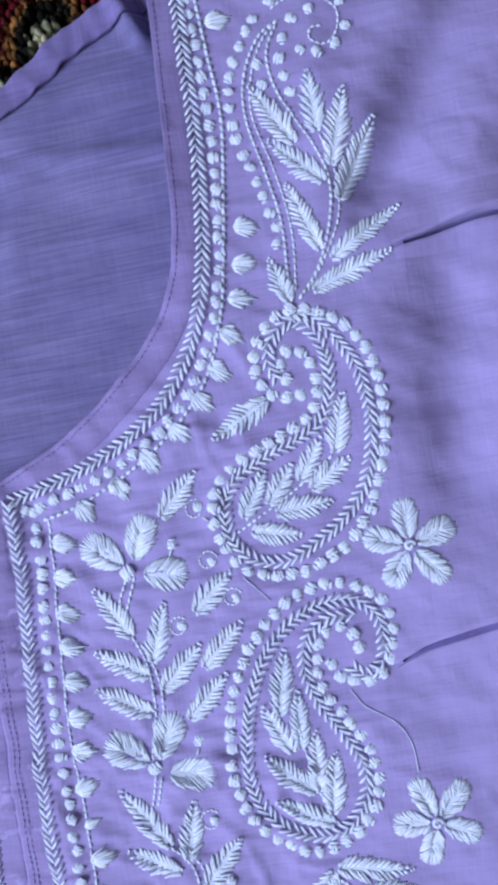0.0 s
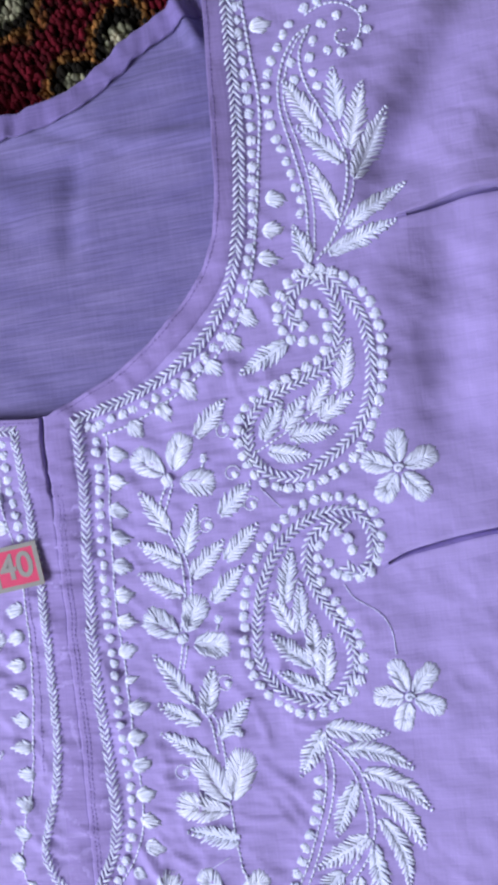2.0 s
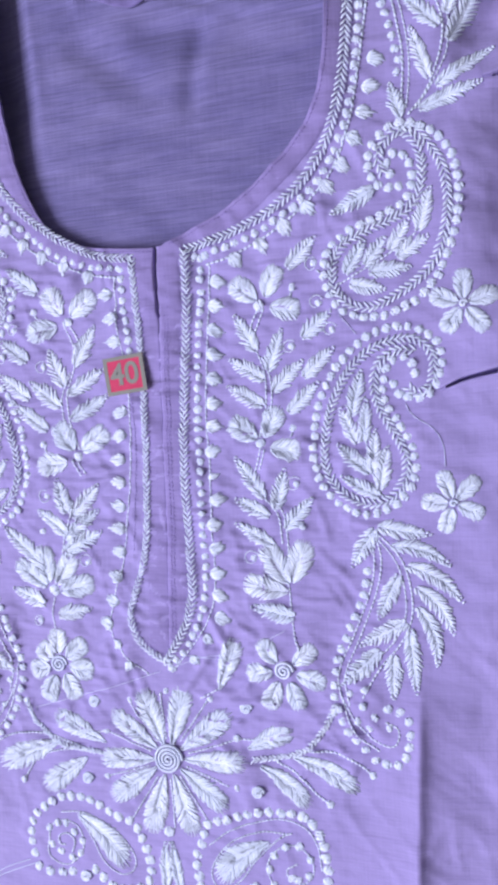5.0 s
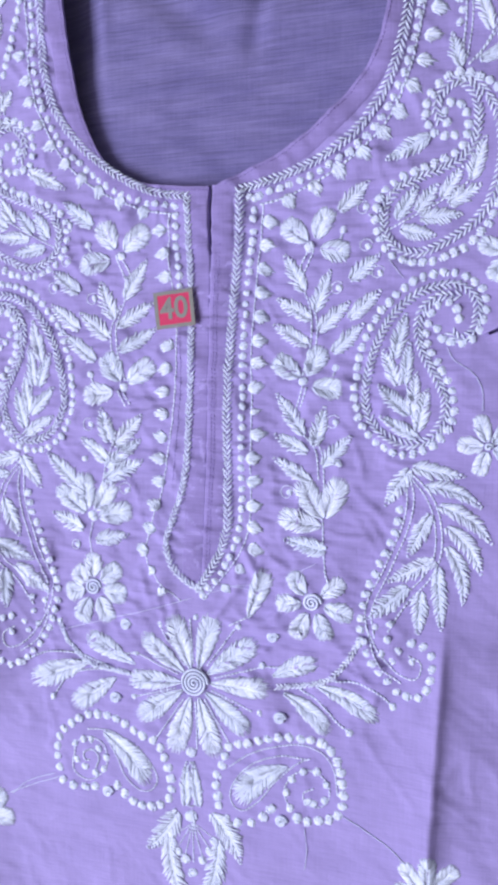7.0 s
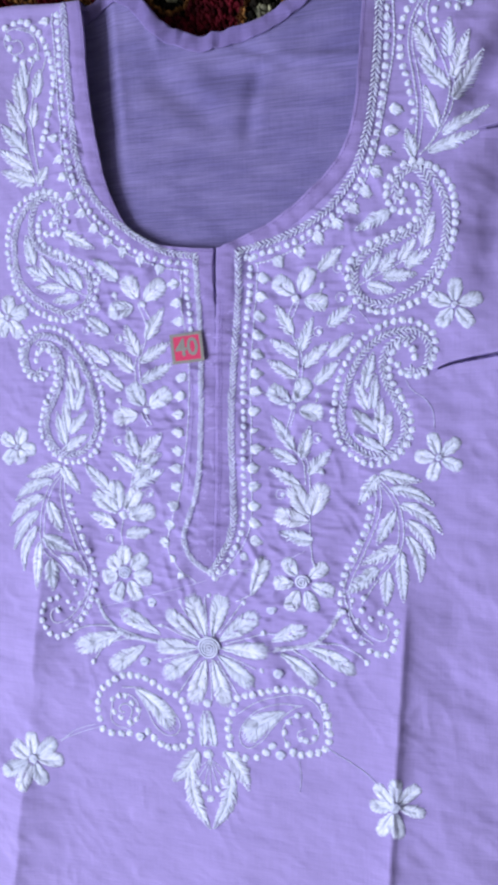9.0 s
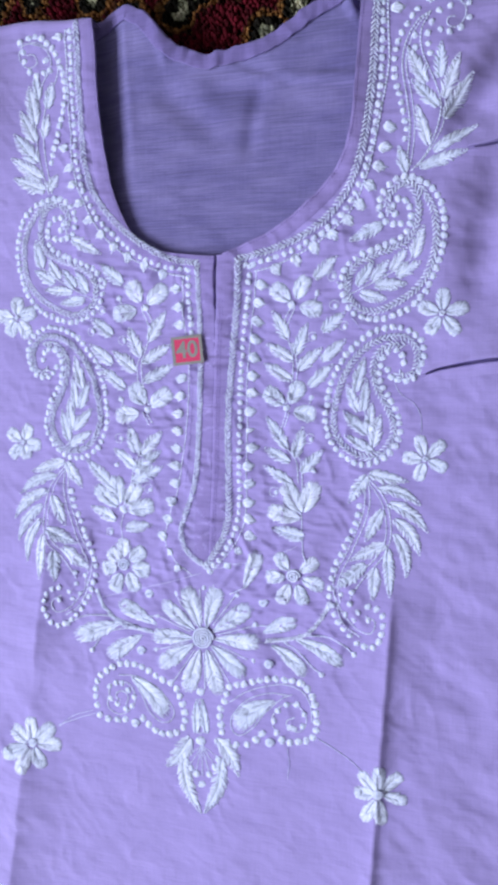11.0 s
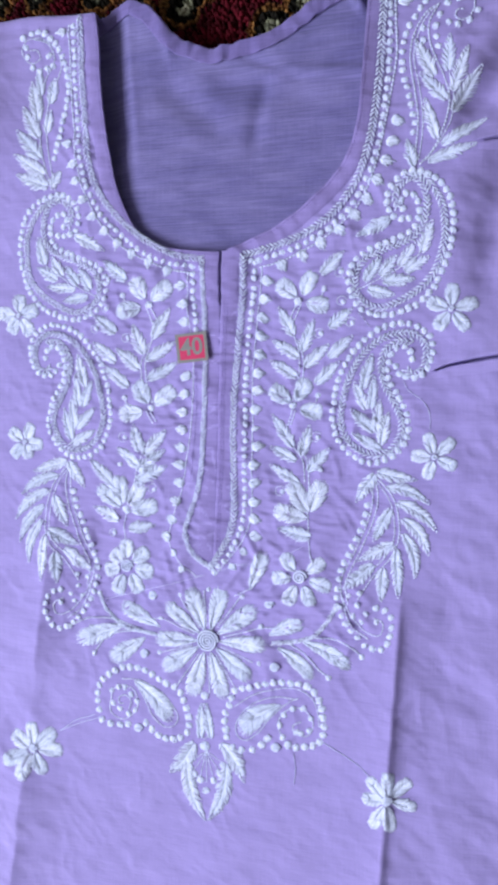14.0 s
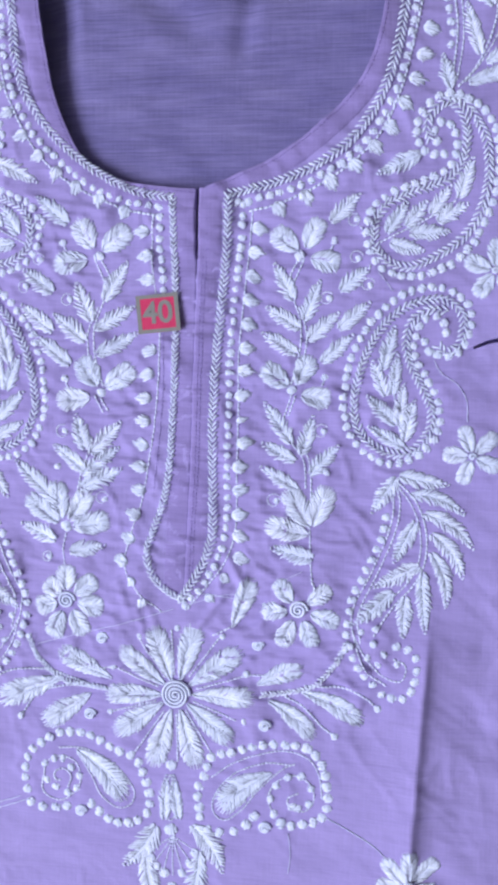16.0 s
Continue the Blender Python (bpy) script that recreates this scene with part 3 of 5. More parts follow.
part("back_neck_facing", mesh_of("back_neck_facing", v, f, LILAC_HEM_SHADED), kurta)

# the front placket: open at its top, lapped and flat below
def lap_height(x, y):
    return front_height(x, y) - 0.4 * min(1.0, max(0.0, (-y - 24) / 12))


v, f = band(spline([(-13.0, 3.2), (-13.0, -28), (-14.6, -67), (-15.6, -121), (-18, -190)], 2.0), [(-0.2, -1.4), (0.0, 0.1), (0.3, 0.75), (1.2, 0.9), (6, 0.75), (10, 0.5), (11, 0.1)], lap_height)
part("placket", mesh_of("placket", v, f, LILAC_DOUBLE), kurta)
v, f = band(spline([(-14.8, 3.0), (-14.4, -24), (-13.6, -36), (-14.2, -67), (-15.2, -121), (-17.4, -190)], 2.0), [(-11, 0.0), (-10, 0.3), (-5, 0.35), (-1, 0.35), (0, 0.25), (0.4, -1.6)], lambda x, y: lap_height(x, y) + 0.15)
part("placket", mesh_of("placket", v, f, LILAC_DOUBLE), kurta)

def topstitch(points, lift):
    st = Stitches()
    line_row(st, points, 2.0, 0.17, 0.2, lift)
    tagged(part("topstitching", st.mesh("topstitching", LILAC_THREAD), kurta), kind="stuff")


for line in (neck_l, neck_r):
    row = line + sides(line)[1] * -1.6
    topstitch([tuple(p) for p in row[::4]], 0.62)
topstitch([(-10.6, 0), (-10.4, -28), (-12, -67), (-13, -121), (-15.6, -185)], 0.6)
topstitch([(-8.9, 0), (-8.8, -28), (-10.4, -67), (-11.5, -121), (-14.2, -186)], 0.6)
topstitch([(-29.6, -64), (-29.2, -88), (-30.6, -112), (-33.4, -140)], 0.15)
topstitch([(183.5, 166), (183.2, 130), (181.8, 100), (181, 74)], 0.1)


def fold_lip(line, tall):
    """A crease whose upper cloth laps over the lower: a lip that swells and dies out along its length."""
    d, n = sides(line)
    verts, faces = [], []
    prof = [(11, 0.0), (6, 0.35), (3, 0.8), (1.6, 1.0), (1.1, 0.8), (0.95, -1.0), (-0.95, -1.0), (-1.1, 0.5), (-1.5, 0.65), (-3.5, 0.45), (-8, 0.0)]
    for k, (p, m) in enumerate(zip(line, n)):
        s = min(1.0, 0.12 + k / (0.45 * len(line))) ** 0.6
        for off, up in prof:
            q = p + m * off * (0.3 + 0.7 * s)
            verts.append((q[0] * MM, q[1] * MM, (front_height(q[0], q[1]) + (up * tall * s + 0.06 if up >= 0 else up * 14 * s)) * MM))
    w = len(prof)
    for k in range(len(line) - 1):
        for c in range(w - 1):
            faces.append((k * w + c, k * w + c + 1, (k + 1) * w + c + 1, (k + 1) * w + c))
    part("crease", mesh_of("crease", verts, faces, LILAC), kurta)


for line, tall in CREASES:
    fold_lip(line, tall)


# ---- the kurta: white embroidery, motif by motif ----
st = Stitches()
line_row(st, [(10.5, -7.5), (21.9, -5.2), (39.4, 1.9), (56.5, 12.4), (69.7, 25.9), (78.6, 44.8), (83.7, 66.9), (87.4, 87.3), (90.2, 107.5), (89.4, 126.4), (88.8, 142), (88.2, 154.5)], 2.4, 0.62, 0.06)
motif = part("neck_border", st.mesh("neck_border"), kurta, "white braided neck border with knots and tufts")
st = Stitches()
braid_row(st, [(0.2, 0.1), (21.8, 5), (39.3, 11.6), (56.3, 23), (69.4, 41.6), (75.7, 59.6), (79.2, 80.1), (81.3, 102.2), (82.1, 124.1), (83, 142.8), (83.4, 155.2)], 4.5, 3.3, flip=1, lift=0.45)
tagged(part("braid", st.mesh("braid"), motif), kind="stuff")
tuft(motif, 91, 136.4, 99, 136.6, 7.2, 7)
tuft(motif, 88.3, 71.9, 96.1, 70.5, 7.2, 7)
tuft(motif, 85.6, 60.3, 93.4, 58.9, 7.2, 7)
tuft(motif, 82.5, 50.3, 90.3, 48.7, 7.2, 7)
tuft(motif, 78.2, 40.6, 85, 36.2, 7.2, 7)
tuft(motif, 72.4, 30.9, 78.8, 26.1, 7.2, 7)
tuft(motif, 65.9, 22.4, 71.1, 16.4, 7.2, 7)
tuft(motif, 57.1, 14.3, 62.3, 8.3, 7.2, 7)
tuft(motif, 46.5, 7.6, 51.1, 1, 7.2, 7)
tuft(motif, 35.9, 1.3, 38.9, -6.1, 7.2, 7)
tuft(motif, 23.2, -4.1, 27.4, -10.9, 7.2, 7)
knot_row(motif, [(5.4, -3.5), (21.9, -0.1), (41.1, 6.8), (59.1, 18.3), (72.8, 37.1), (79.7, 56), (83.8, 78.1), (85.8, 101.7), (86, 123.7), (86.2, 142.4), (86.3, 154.8)], 5.0, 1.85)
st = Stitches()
line_row(st, [(-33.3, -9.4), (-48.7, -6), (-64.4, 0.3), (-80.3, 9.6), (-94.4, 24.1), (-105.3, 45.4), (-110.5, 65.7), (-113.1, 98.3), (-114.1, 123.5), (-115.5, 149.9)], 2.4, 0.62, 0.06)
motif = part("neck_border", st.mesh("neck_border"), kurta, "white braided neck border with knots and tufts")
st = Stitches()
braid_row(st, [(-25, -0.9), (-41, 1.5), (-56.5, 8.2), (-72.3, 18.6), (-86.3, 31.6), (-97.5, 48.5), (-102.7, 68.7), (-104.9, 97.5), (-106.3, 122.6), (-107.3, 150.3)], 4.3, 3.3, flip=1, lift=0.45)
tagged(part("braid", st.mesh("braid"), motif), kind="stuff")
tuft(motif, -117.3, 145, -124.5, 144.8, 6.4, 7)
tuft(motif, -113.9, 74.9, -121.1, 75.7, 6.4, 7)
tuft(motif, -110.7, 63.6, -117.1, 60.4, 6.4, 7)
tuft(motif, -108.5, 52.4, -115.3, 50.2, 6.4, 7)
tuft(motif, -104.2, 41, -110.6, 37.6, 6.4, 7)
tuft(motif, -97.1, 30, -103.9, 27.6, 6.4, 7)
tuft(motif, -89.2, 20.8, -95.6, 17.6, 6.4, 7)
tuft(motif, -82, 14.1, -85, 7.5, 6.4, 7)
tuft(motif, -72.5, 7.4, -74.5, 0.4, 6.4, 7)
tuft(motif, -61.4, 1.6, -61.8, -5.6, 6.4, 7)
tuft(motif, -48, -4.5, -51, -11.1, 6.4, 7)
knot_row(motif, [(-32.6, -4.9), (-46.8, -2.5), (-62.4, 3.4), (-78.3, 14.6), (-92.4, 27.6), (-103.3, 47.1), (-108.4, 69.1), (-110.2, 98.1), (-111.3, 123.1), (-111.8, 148)], 4.9, 1.8)
st = Stitches()
line_row(st, [(12.3, -7.5), (11, -28), (8.7, -52.8), (7, -75.2), (7.3, -97.9), (7.2, -118.1), (7.3, -138.4), (7, -157.4), (3, -171.4), (-3.4, -181.6), (-16, -197)], 2.3, 0.43, 0.06)
motif = part("placket_border", st.mesh("placket_border"), kurta, "white braided placket border with knots and tufts")
st = Stitches()
braid_row(st, [(1.3, 0.6), (0.9, -21.9), (-0.9, -46.8), (-3, -69.4), (-4.2, -89.5), (-4.7, -112.4), (-4.4, -138), (-4, -158.5), (-7.2, -171.8), (-12.1, -181.5), (-18.7, -191.8)], 4.5, 3.3, flip=1, lift=0.45)
tagged(part("braid", st.mesh("braid"), motif), kind="stuff")
tuft(motif, 12.7, -15.1, 20.5, -16.5, 7.2, 7)
tuft(motif, 11.1, -26.1, 19.1, -27.3, 7.2, 7)
tuft(motif, 10.4, -37.1, 18.2, -38.7, 7.2, 7)
tuft(motif, 9.1, -48.3, 17.1, -49.1, 7.2, 7)
tuft(motif, 8.6, -59, 16.2, -61.2, 7.2, 7)
tuft(motif, 7.7, -71.1, 15.7, -71.1, 7.2, 7)
tuft(motif, 7.2, -81.4, 15.2, -82.2, 7.2, 7)
tuft(motif, 6.1, -94.1, 13.9, -91.9, 7.2, 7)
tuft(motif, 7.4, -116.2, 15.4, -115.4, 7.2, 7)
tuft(motif, 5.6, -127.5, 13.6, -126.7, 7.2, 7)
tuft(motif, 5.9, -138.3, 13.9, -138.7, 7.2, 7)
tuft(motif, 5.6, -150.7, 13.6, -149.5, 7.2, 7)
tuft(motif, 6.1, -159.9, 13.9, -161.7, 7.2, 7)
tuft(motif, 6.5, -170.7, 14.3, -172.3, 7.2, 7)
tuft(motif, 6.9, -105.4, 12.1, -103.8, 3.2, 7)
tuft(motif, 0.4, -180.1, 5, -183.1, 5, 7)
tuft(motif, -6.8, -190.3, -2.4, -193.5, 5, 7)
knot_row(motif, [(7.9, -4.5), (6.9, -25.1), (4.6, -49.9), (3.1, -72.4), (2.6, -92.5), (2.7, -117.9), (2.8, -138.2), (2.1, -158.6), (-1.6, -172.6), (-7.7, -183.6), (-17.2, -195.7)], 4.9, 1.8)
st = Stitches()
line_row(st, [(-34.7, -8.9), (-35.3, -22.9), (-34.1, -41), (-31.3, -64.4), (-31.9, -87.6), (-33.8, -110.8), (-36.5, -128.9), (-40, -147.1), (-44.7, -162.8), (-47.6, -177.2), (-40.1, -190.5), (-28.7, -199.7)], 2.3, 0.43, 0.06)
motif = part("placket_border", st.mesh("placket_border"), kurta, "white braided placket border with knots and tufts")
st = Stitches()
braid_row(st, [(-25.3, -0.1), (-24.8, -19), (-23.7, -39.5), (-23.4, -62.5), (-23.6, -83.1), (-24.3, -103.6), (-25.4, -124.2), (-27.8, -142.3), (-32.2, -156.5), (-36.3, -170.3), (-33, -181.8), (-26.6, -188.7), (-19.3, -192.4)], 3.6, 3.1, flip=1, lift=0.45)
tagged(part("braid", st.mesh("braid"), motif), kind="stuff")
tuft(motif, -36.8, -16.6, -44.6, -16.6, 6.8, 7)
tuft(motif, -34.8, -27.8, -42.6, -28.6, 6.8, 7)
tuft(motif, -34.4, -39.3, -42.2, -38.7, 6.8, 7)
tuft(motif, -32.9, -72.8, -40.7, -72.8, 6.8, 7)
tuft(motif, -34.2, -83.7, -42, -84.5, 6.8, 7)
tuft(motif, -35.6, -95.8, -43.4, -95, 6.8, 7)
tuft(motif, -35.8, -106.6, -43.6, -106.6, 6.8, 7)
tuft(motif, -36.7, -118.7, -44.3, -116.9, 6.8, 7)
tuft(motif, -37.3, -128.9, -45.1, -128.5, 6.8, 7)
tuft(motif, -38.1, -140.5, -45.9, -139.9, 6.8, 7)
tuft(motif, -40.5, -153.4, -47.5, -150, 6.8, 7)
tuft(motif, -42.9, -164.9, -50.1, -162.1, 6.8, 7)
tuft(motif, -46.5, -176.2, -53.7, -173.4, 6.8, 7)
tuft(motif, -42.8, -183.5, -45.8, -187.5, 5, 7)
tuft(motif, -37.2, -193.4, -39.8, -197.6, 5, 7)
knot_row(motif, [(-31.5, -5.4), (-31.9, -18.2), (-30.7, -31.1), (-29.5, -44)], 4.9, 1.8)
st = Stitches()
line_row(st, [(71.2, -22.3), (81.2, -17.4), (93, -11.3), (105.1, -3.4)], 2.0, 0.47, 0.06)
motif = part("paisley", st.mesh("paisley"), kurta, "large white paisley with braided outline, leaves and knots")
st = Stitches()
braid_row(st, [(93, 21.5), (90.8, 27.7), (92.5, 34.4), (98.8, 39.6), (105, 36.3), (108.1, 28.4), (108.2, 18), (103.8, 8.3), (95.1, 3.2), (84.1, -0.7), (74.6, -5.3), (69.4, -13), (69.3, -23), (75.1, -30.8), (84.4, -33.3), (94.2, -29.7), (104, -23.9), (112.5, -14.9), (116.8, -4), (118.6, 8.4), (117.4, 21.2), (113.3, 30.6), (106.9, 39), (102, 41)], 4.3, 3.4, flip=1)
tagged(part("braid", st.mesh("braid"), motif), kind="stuff")
leaf(motif, 106, -2.8, 111.7, 15.8, 6.9)
leaf(motif, 93.7, -9.8, 102.5, 3.2, 6.2)
leaf(motif, 83, -15.1, 92.6, -3.2, 6.6)
leaf(motif, 74.4, -18, 83.8, -3.4, 6.6)
leaf(motif, 96.7, -12.7, 110.7, -4.8, 6.9)
leaf(motif, 84.6, -18, 103.2, -17.4, 6.6)
leaf(motif, 76.1, -22.4, 92.3, -26.5, 6.6)
leaf(motif, 88.1, 17, 68.7, 7.7, 7.3)
knot_row(motif, [(98.9, 16.9), (94.2, 16.6), (89.7, 18.5), (86.6, 23.2), (86.2, 28.4), (87.7, 34), (92.5, 39.7), (99.2, 43.3), (107.1, 41.3), (114, 37.1), (119.7, 30.5), (122.4, 21.6), (123.1, 10.1), (121.7, -0), (118.3, -11.1), (113.9, -21.4), (105.7, -30.4), (95.9, -35.6), (85.8, -38), (76, -35.9), (68.6, -30.1), (65.2, -20.8), (65.6, -12.5), (70.7, -3.6), (80.3, 1.5), (93.6, 6.2), (101.8, 11.6), (104.4, 20.9), (102.3, 28.2), (96.8, 30.7), (94.1, 27.4), (95.5, 22.5)], 4.65, 1.9)
st = Stitches()
line_row(st, [(78.8, -80.9), (80.4, -95.4), (83.6, -111.2), (86.6, -116.4)], 2.0, 0.47, 0.06)
motif = part("paisley", st.mesh("paisley"), kurta, "large white paisley with braided outline, leaves and knots")
st = Stitches()
braid_row(st, [(98, -67.8), (102.3, -71.5), (107.6, -69.1), (110, -61.6), (108.7, -54), (103.2, -48.8), (95.4, -48), (86.2, -50.6), (77.2, -56.8), (70.2, -65.8), (65.1, -77.4), (62.2, -89.3), (61.8, -100.2), (65, -109.4), (71.1, -115.5), (79.2, -118.9), (87.9, -117.9), (94.1, -111.8), (97, -103.7), (95.8, -95.3), (91.5, -86.6), (87.5, -79.2), (85, -71.4), (84.8, -63.5), (87.9, -56.9), (93.4, -53.2), (99.5, -52.9)], 4.3, 3.4, flip=1)
tagged(part("braid", st.mesh("braid"), motif), kind="stuff")
leaf(motif, 74.3, -80.1, 79.5, -59.4, 6.7)
leaf(motif, 76.2, -92.2, 69.2, -75.8, 6.7)
leaf(motif, 78.9, -91.7, 81.1, -72.7, 6)
leaf(motif, 82.2, -105.6, 84.2, -86.1, 6.2)
leaf(motif, 81.1, -105.5, 67, -92, 6.5)
leaf(motif, 85.1, -112.9, 89.4, -93.2, 6.5)
leaf(motif, 84.8, -115.8, 67.5, -106.1, 6)
knot_row(motif, [(92.7, -67.3), (96.4, -72.4), (102.1, -73.8), (107.8, -71.9), (111.8, -66), (113.4, -59.1), (112.2, -50.9), (106.5, -45.6), (98, -42.4), (88.7, -43.7), (79.3, -47.5), (71.3, -55.1), (64.2, -64.8), (59.3, -76.9), (56.9, -90.1), (57.1, -102.3), (61.6, -113.1), (70.1, -120.8), (79.2, -123.7), (88.5, -121.3), (96.2, -115), (100.9, -105.1), (99.4, -94.3), (94.1, -83.8), (89.3, -75.8), (88.3, -66.9), (91.1, -58.2), (97.4, -55.9), (101.7, -59.2), (102.2, -63)], 4.65, 1.9)
st = Stitches()
line_row(st, [(-98.6, -21.7), (-109.2, -16.2), (-121.7, -9.4), (-134.3, -0.8)], 2.0, 0.47, 0.06)
motif = part("paisley", st.mesh("paisley"), kurta, "large white paisley with braided outline, leaves and knots")
st = Stitches()
braid_row(st, [(-117.7, 22.4), (-114.5, 28.2), (-115.6, 34.8), (-122, 40.3), (-129.3, 37.6), (-133.8, 30.2), (-135.2, 20.1), (-131.4, 10.4), (-122.3, 4.8), (-110.4, 0.2), (-100.4, -5), (-95.5, -12.8), (-96.6, -22.5), (-104, -29.6), (-114.7, -31.3), (-125.3, -27.1), (-135.6, -20.7), (-144, -11.4), (-147.5, -0.5), (-148, 11.6), (-145.1, 23.9), (-139.3, 32.7), (-131.1, 40.4), (-125.4, 41.9)], 4.3, 3.4, flip=1)
tagged(part("braid", st.mesh("braid"), motif), kind="stuff")
leaf(motif, -135.2, -0.2, -139.3, 18.3, 7.7)
leaf(motif, -122.3, -7.9, -130.6, 5.4, 6.8)
leaf(motif, -111, -13.8, -120.3, -1.6, 7.2)
leaf(motif, -101.7, -17.3, -110.4, -2.4, 7.3)
leaf(motif, -126, -10.5, -140.7, -1.7, 7.1)
leaf(motif, -113.1, -16.5, -133.9, -14.5, 6.4)
leaf(motif, -104.1, -21.4, -122.8, -24.2, 6.4)
leaf(motif, -112.8, 17.6, -92.2, 7.2, 7.4)
knot_row(motif, [(-124.9, 18.4), (-119.6, 17.7), (-114.4, 19.2), (-110.3, 23.5), (-109.3, 28.5), (-110.2, 34.1), (-114.9, 39.9), (-122, 43.9), (-131.1, 42.6), (-139.3, 39.1), (-146.5, 33.1), (-150.6, 24.7), (-152.8, 13.6), (-152.5, 3.7), (-150, -7.3), (-146.3, -17.6), (-138.3, -26.9), (-127.9, -32.7), (-116.9, -35.8), (-105.7, -34.5), (-96.7, -29.4), (-91.7, -20.7), (-91.2, -12.6), (-95.8, -3.6), (-105.9, 2), (-120.2, 7.6), (-128.8, 13.5), (-130.5, 22.7), (-127.3, 29.6), (-120.8, 31.6), (-118.2, 28.2), (-120.4, 23.5)], 4.65, 1.9)
st = Stitches()
line_row(st, [(-110.6, -80.8), (-112.2, -96.1), (-115.4, -112.9), (-118.5, -118.3)], 2.0, 0.47, 0.06)
motif = part("paisley", st.mesh("paisley"), kurta, "large white paisley with braided outline, leaves and knots")
st = Stitches()
braid_row(st, [(-130.1, -66.3), (-134.5, -70.1), (-139.9, -67.4), (-142.4, -59.3), (-141, -51.3), (-135.4, -45.9), (-127.5, -45.3), (-118.1, -48.3), (-109, -55.2), (-101.8, -65), (-96.6, -77.4), (-93.7, -90.2), (-93.2, -101.8), (-96.5, -111.5), (-102.7, -117.8), (-111, -121.2), (-119.8, -119.9), (-126.1, -113.2), (-129.1, -104.5), (-127.9, -95.6), (-123.5, -86.5), (-119.4, -78.7), (-116.9, -70.5), (-116.7, -62.1), (-119.9, -55), (-125.5, -50.9), (-131.7, -50.4)], 4.3, 3.4, flip=1)
tagged(part("braid", st.mesh("braid"), motif), kind="stuff")
leaf(motif, -106, -80, -111.3, -57.9, 6.8)
leaf(motif, -107.9, -92.9, -100.8, -75.6, 6.9)
leaf(motif, -110.7, -92.3, -112.9, -72, 6.1)
leaf(motif, -114, -106.9, -116.1, -86.1, 6.3)
leaf(motif, -112.9, -106.9, -98.5, -92.9, 6.8)
leaf(motif, -117, -114.6, -121.4, -93.5, 6.6)
leaf(motif, -116.7, -117.7, -99, -107.9, 6.4)
knot_row(motif, [(-124.7, -65.9), (-128.5, -71.2), (-134.3, -72.5), (-140.1, -70.4), (-144.2, -64), (-145.8, -56.6), (-144.6, -47.9), (-138.8, -42.4), (-130.2, -39.3), (-120.7, -40.9), (-111.1, -45.2), (-102.9, -53.5), (-95.7, -64.1), (-90.7, -77.1), (-88.3, -91.2), (-88.5, -104.2), (-93, -115.5), (-101.7, -123.5), (-110.9, -126.3), (-120.4, -123.5), (-128.3, -116.5), (-133.1, -105.9), (-131.5, -94.4), (-126.2, -83.4), (-121.3, -75), (-120.3, -65.6), (-123.1, -56.3), (-129.5, -53.6), (-133.9, -57), (-134.4, -61)], 4.65, 1.9)
st = Stitches()
line_row(st, [(100.6, 46.8), (101.8, 57.1), (102.6, 71.3), (100.5, 86.7), (97.6, 103.9), (99.3, 117.1), (105.5, 128.3), (113.1, 133.2)], 2.2, 0.53, 0.06)
line_row(st, [(103.1, 48.6), (105.1, 63.6), (104.8, 76.2), (102.8, 89.2), (99.6, 105.3), (102, 118.3), (107.2, 127.9), (113.1, 133.2)], 2.2, 0.39, 0.06)
line_row(st, [(103.7, 46), (111.6, 55.1), (117.4, 68.2), (119.4, 81.1), (115.8, 93.9), (108.6, 110.8), (107.5, 122.8), (112.2, 132.2)], 2.2, 0.53, 0.06)
line_row(st, [(106.7, 48), (114.4, 58.1), (120.4, 69.3), (121.7, 82.1), (118.9, 94.7)], 2.2, 0.39, 0.06)
line_row(st, [(111.3, 137.3), (117.8, 139.8), (125.8, 139), (131.4, 133.6), (130.3, 126.7), (126.3, 122.6), (121.5, 124.7), (122.5, 128.5), (126.2, 128.7)], 2.0, 0.44, 0.06)
motif = part("shoulder_spray", st.mesh("shoulder_spray"), kurta, "white leafy spray with a knotted curl")
leaf(motif, 118.4, 95.7, 118.8, 115.9, 7)
leaf(motif, 121.1, 84.5, 128.9, 108.5, 7.6)
leaf(motif, 121.4, 73.9, 136.8, 97.9, 7.6)
leaf(motif, 115.9, 56.5, 140.1, 69.9, 6.2)
leaf(motif, 108.5, 48, 135, 56.1, 6.2)
leaf(motif, 111.1, 93.7, 99.9, 114.8, 7.3)
leaf(motif, 117.8, 80.1, 102.8, 96.4, 7)
leaf(motif, 113, 60, 105.7, 82.7, 6.3)
leaf(motif, 100.7, 45.5, 96.4, 60.9, 6.2)
knot_row(motif, [(105.3, 135), (98.2, 124.9), (94.3, 116.4), (93, 108.4), (93.9, 95.7), (97.3, 85), (99.6, 74.4), (100.9, 69.5), (100.1, 64.5)], 5.0, 1.75)
knot(motif, 113.1, 126.7, 1.75)
knot(motif, 111.1, 120.7, 1.75)
knot(motif, 111.6, 115, 1.75)
knot(motif, 112.7, 109.9, 1.75)
knot(motif, 104, 120.3, 1.75)
knot(motif, 104.6, 113.7, 1.75)
knot(motif, 111.3, 139.9, 1.7)
knot(motif, 116.4, 141.6, 1.7)
knot(motif, 122.8, 143.4, 1.7)
knot(motif, 128.7, 141.1, 1.7)
knot(motif, 132.7, 135.7, 1.7)
knot(motif, 133.1, 128.1, 1.7)
knot(motif, 128.9, 122.4, 1.7)
knot(motif, 122.9, 120.5, 1.7)
knot(motif, 118.1, 122, 1.7)
knot(motif, 117.1, 132.8, 1.7)
knot(motif, 122.9, 134.8, 1.7)
st = Stitches()
